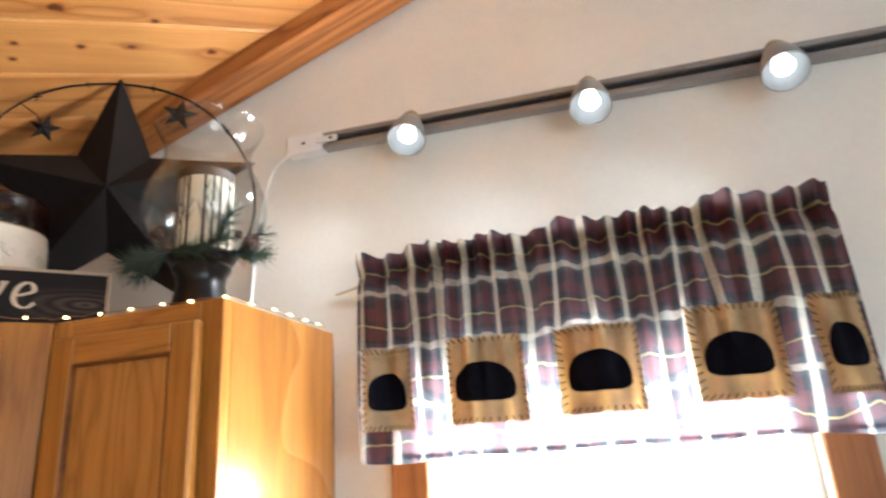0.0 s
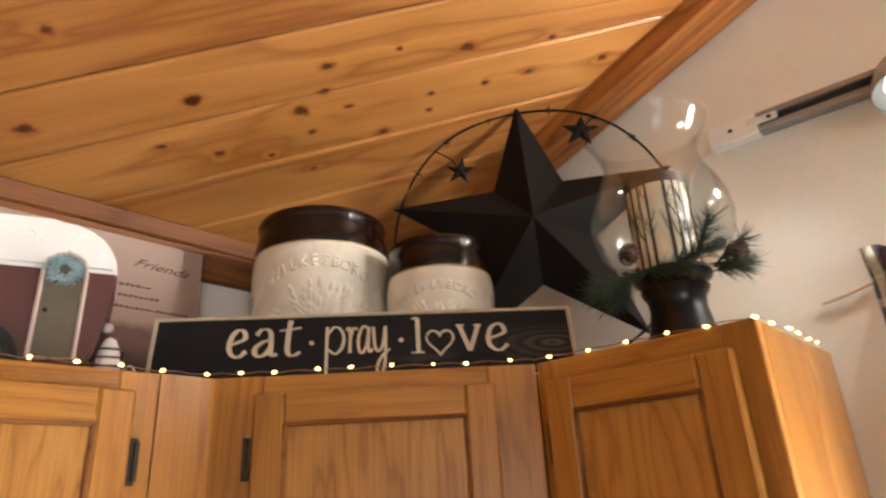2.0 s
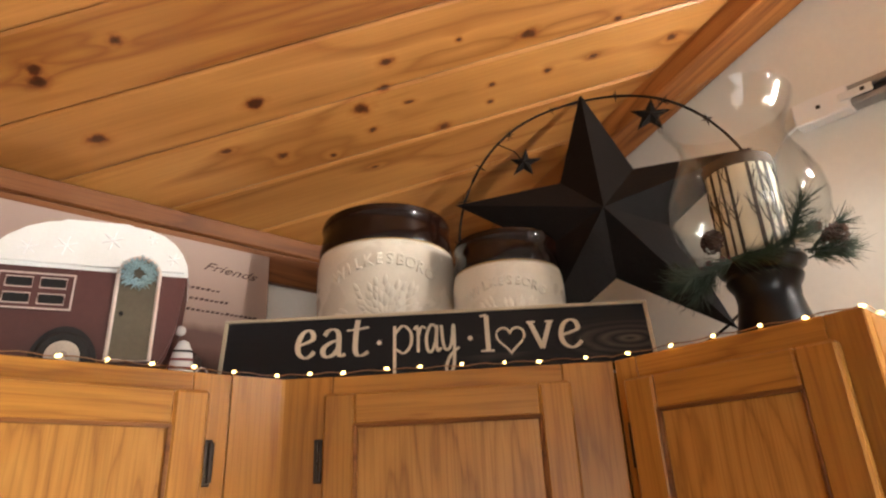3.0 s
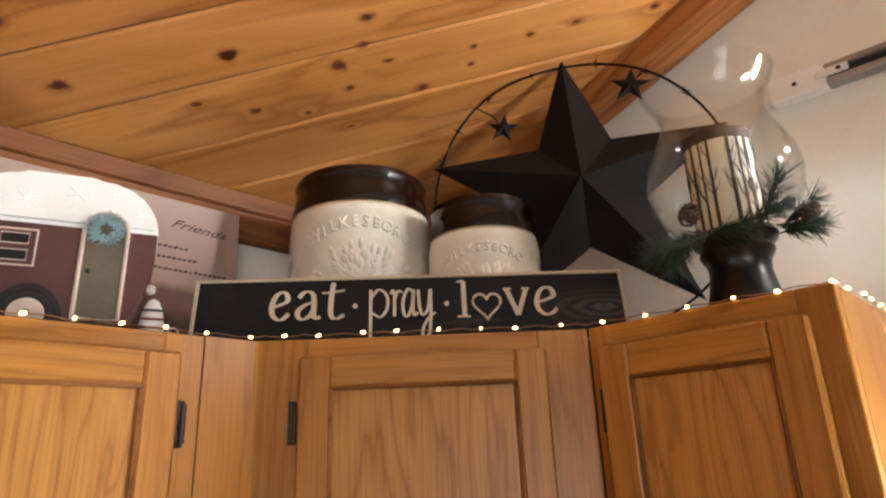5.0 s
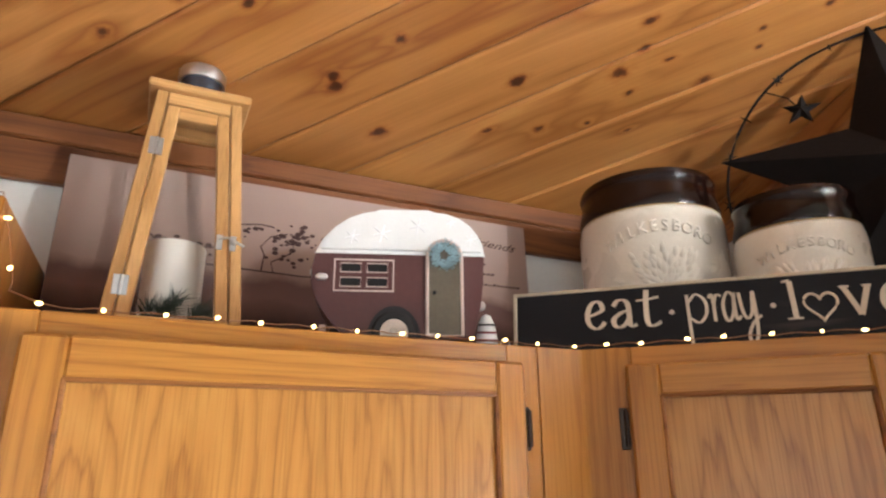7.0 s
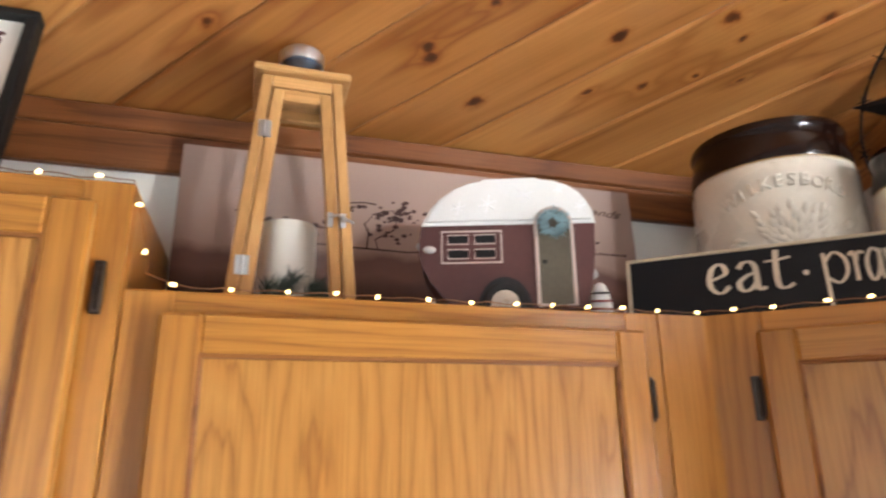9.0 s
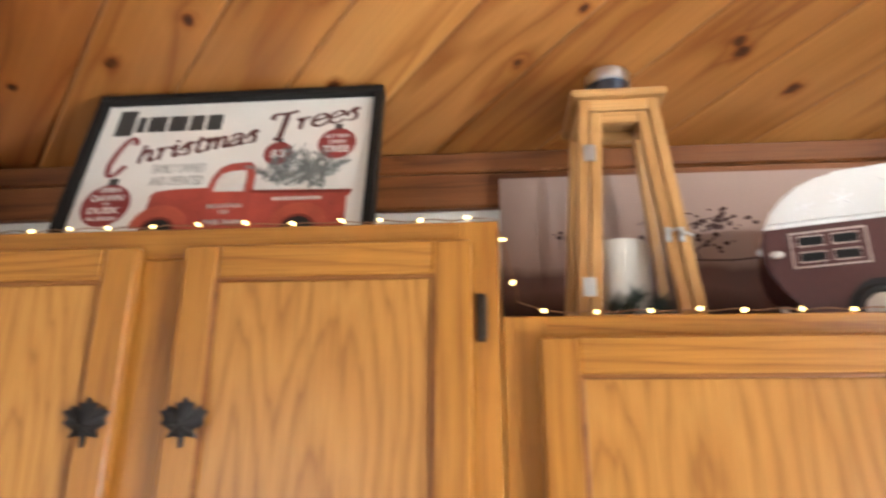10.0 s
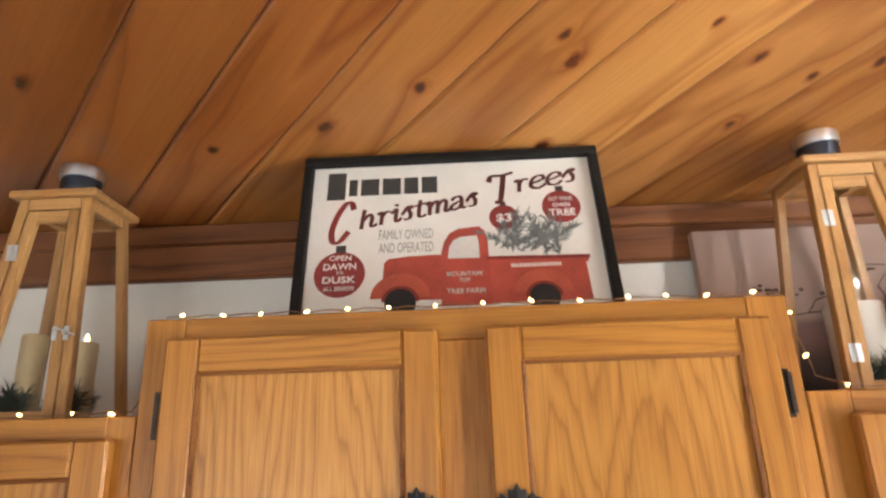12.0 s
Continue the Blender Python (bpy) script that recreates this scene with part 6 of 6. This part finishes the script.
words("AND OPERATED", 0.110, 0.160, 0.074, 0.016, grey_ink, label="thin grey capitals")
for u, v, r, lines in ((0.059, 0.190, 0.034, (("OPEN", -0.021, 0.030, 0.008), ("DAWN", -0.007, 0.044, 0.010), ("TO", 0.000, 0.010, 0.004), ("DUSK", 0.013, 0.044, 0.010), ("ALL SEASON", 0.024, 0.040, 0.006))),
                       (0.2815, 0.111, 0.020, (("", -0.008, 0.018, 0.003), ("$3", 0.007, 0.021, 0.013))),
                       (0.3620, 0.097, 0.0265, (("CUT YOUR", -0.010, 0.034, 0.006), ("OWN", 0.001, 0.024, 0.007), ("TREE", 0.015, 0.036, 0.011)))):
    orn = part("ornament", slab([(u + r * math.cos(q), PH - v + r * math.sin(q)) for q in [2 * math.pi * k / 32 for k in range(32)]], -0.0005, 0), brick, picture, "brick red round ornament with white words")
    part("ornament_cap", box(u - r * 0.2, u + r * 0.2, -0.0005, 0, PH - v + r * 0.97, PH - v + r * 1.3), char, orn)
    for t, dv, w, h in lines:
        if not t:
            continue
        bm = lettering(t, h, 0.0006, 0, 1.0, 1.0, 0.02)
        lo, hi = min(q.co.x for q in bm.verts), width_of(bm)
        for q in bm.verts:
            q.co.x = (q.co.x - lo - (hi - lo) / 2) * (w / (hi - lo))
        part("lettering", shifted(bm, u, PH - v - dv, -0.0005), white_ink, orn, "white capitals")
# the truck
shape("truck_bed", [(0.256, 0.174), (0.388, 0.177), (0.388, 0.184), (0.384, 0.186), (0.386, 0.240), (0.256, 0.240)], truck_red, label="red truck bed")
shape("truck_bed_rail", [(0.254, 0.172), (0.390, 0.175), (0.390, 0.180), (0.254, 0.177)], truck_dark, -0.0009)
cab = [(0.193, 0.242), (0.193, 0.170), (0.198, 0.148), (0.206, 0.134), (0.218, 0.127), (0.245, 0.1245), (0.253, 0.130), (0.257, 0.145), (0.258, 0.242)]
shape("truck_cab", cab, truck_red, -0.0008, "red truck cab")
shape("truck_window", [(0.203, 0.173), (0.205, 0.156), (0.211, 0.145), (0.222, 0.140), (0.243, 0.139), (0.245, 0.150), (0.245, 0.174)], plain("truck_window_white", (0.70, 0.67, 0.62), 0.6), -0.0013)
shape("truck_hood", [(0.116, 0.215), (0.118, 0.176), (0.124, 0.170), (0.150, 0.167), (0.193, 0.166), (0.193, 0.232), (0.116, 0.232)], truck_red, -0.0007, "red truck bonnet")
for u, r, nm in ((0.140, 0.037, 0), (0.325, 0.036, 1)):
    shape("fender", [(u + r * 1.05 * math.cos(q), 0.228 - r * 0.95 * math.sin(q)) for q in [math.pi * k / 16 for k in range(17)]], fender_red, -0.0014, "rounded orange-red mudguard")
    shape("fender_shade", [(u + r * 0.66 * math.cos(q), 0.233 - r * 0.58 * math.sin(q)) for q in [math.pi * k / 16 for k in range(17)]], truck_dark, -0.0018)
    shape("tyre", [(u + r * 0.55 * math.cos(q), 0.236 - r * 0.55 * math.sin(q)) for q in [2 * math.pi * k / 24 for k in range(24)]], rubber, -0.0022, "black printed tyre")
words("MOUNTAIN", 0.201, 0.200, 0.046, 0.007, white_ink, 0, 0, 0.01, -0.0011)
words("TOP", 0.217, 0.209, 0.014, 0.006, white_ink, 0, 0, 0.01, -0.0011)
words("TREE FARM", 0.200, 0.225, 0.050, 0.007, white_ink, 0, 0, 0.01, -0.0011)
part("bed_writing", shifted(bar_letters(0.066, 0.005, 18, 0.0006), 0.286, PH - 0.190, -0.0008), white_ink, picture, "unreadable pale writing")
rnd = random.Random(31)
tree = bmesh.new()
for k in range(30):
    a = radians(rnd.uniform(25, 140))
    x0, z0 = rnd.uniform(0.262, 0.362), PH - rnd.uniform(0.15, 0.174)
    x1, z1 = min(0.398, x0 + 0.055 * math.cos(a) * rnd.uniform(0.6, 1)), min(PH - 0.100, z0 + 0.06 * math.sin(a) * rnd.uniform(0.5, 1.1))
    tube([(x0, -0.0008, z0), (x1, -0.0008, z1)], [0.0009, 0.0004], 4, tree)
    for q in range(26):
        t = rnd.random()
        px, pz = x0 + (x1 - x0) * t, z0 + (z1 - z0) * t
        b = math.atan2(z1 - z0, x1 - x0) + rnd.choice((-0.6, 0.6)) + rnd.uniform(-0.2, 0.2)
        ln = rnd.uniform(0.006, 0.012)
        tube([(px, -0.0007, pz), (px + ln * math.cos(b), -0.0007, pz + ln * math.sin(b))], [0.0007, 0.0003], 4, tree)
tagged(part("tree_print", tree, green_ink, picture, "grey-green printed fir branches"), kind="stuff")

# ---- string lights along the cupboard tops ----
lights = thing("string_lights", pose(0, 0, 0), "string of tiny warm lights on thin wire along the cupboard tops", "string lights")
run = [Vector(p) for p in ((0.266, -2.58, TOP), (0.268, -1.965, TOP), (0.262, -1.948, TOP + 0.03), (0.262, -1.94, TALL), (0.268, -1.6, TALL), (0.266, -1.245, TALL), (0.258, -1.232, TALL - 0.045), (0.262, -1.222, TOP + 0.012),
                           (0.272, -1.19, TOP), (0.268, -0.66, TOP), (0.274, -0.597, TOP), (0.566, -0.306, TOP), (0.826, -0.300, TOP - 0.003), (0.834, -0.292, TOP - 0.002), (0.832, -0.01, TOP + 0.004))]
rnd = random.Random(17)
line, spots, carry = [], [], 0.02
for a, b in zip(run, run[1:]):
    n = max(2, int((b - a).length / 0.012))
    for k in range(n):
        t = k / n
        p = a.lerp(b, t) + Vector((rnd.uniform(-0.0015, 0.0015), rnd.uniform(-0.0015, 0.0015), 0.0026 + 0.0022 * math.sin(9 * (a + (b - a) * t).y + 5 * k / 7) ** 2))
        line.append(p)
    L = (b - a).length
    s = carry
    while s < L:
        spots.append(a.lerp(b, s / L))
        s += rnd.choice((0.047, 0.051, 0.054, 0.054, 0.043))
    carry = s - L
part("wire", tube(line, 0.0007, 4), wire_mat, lights, "fine copper wire")
one = bmesh.new()
bmesh.ops.create_icosphere(one, subdivisions=2, radius=0.0020)
for v in one.verts:
    v.co.x *= 1.8
first_bulb = None
for p in spots:
    m = Matrix.Translation(p + Vector((rnd.uniform(-0.001, 0.003), rnd.uniform(-0.002, 0.002), 0.0035 + rnd.uniform(-0.001, 0.002)))) @ pose(0, 0, 0, rnd.uniform(-30, 30), rnd.uniform(-25, 25), rnd.uniform(0, 180))
    if first_bulb is None:
        first_bulb = part("bulb", one, bulb_mat, lights, "tiny glowing warm bulb", m, smooth=True)
    else:
        again("bulb", first_bulb, lights, m)
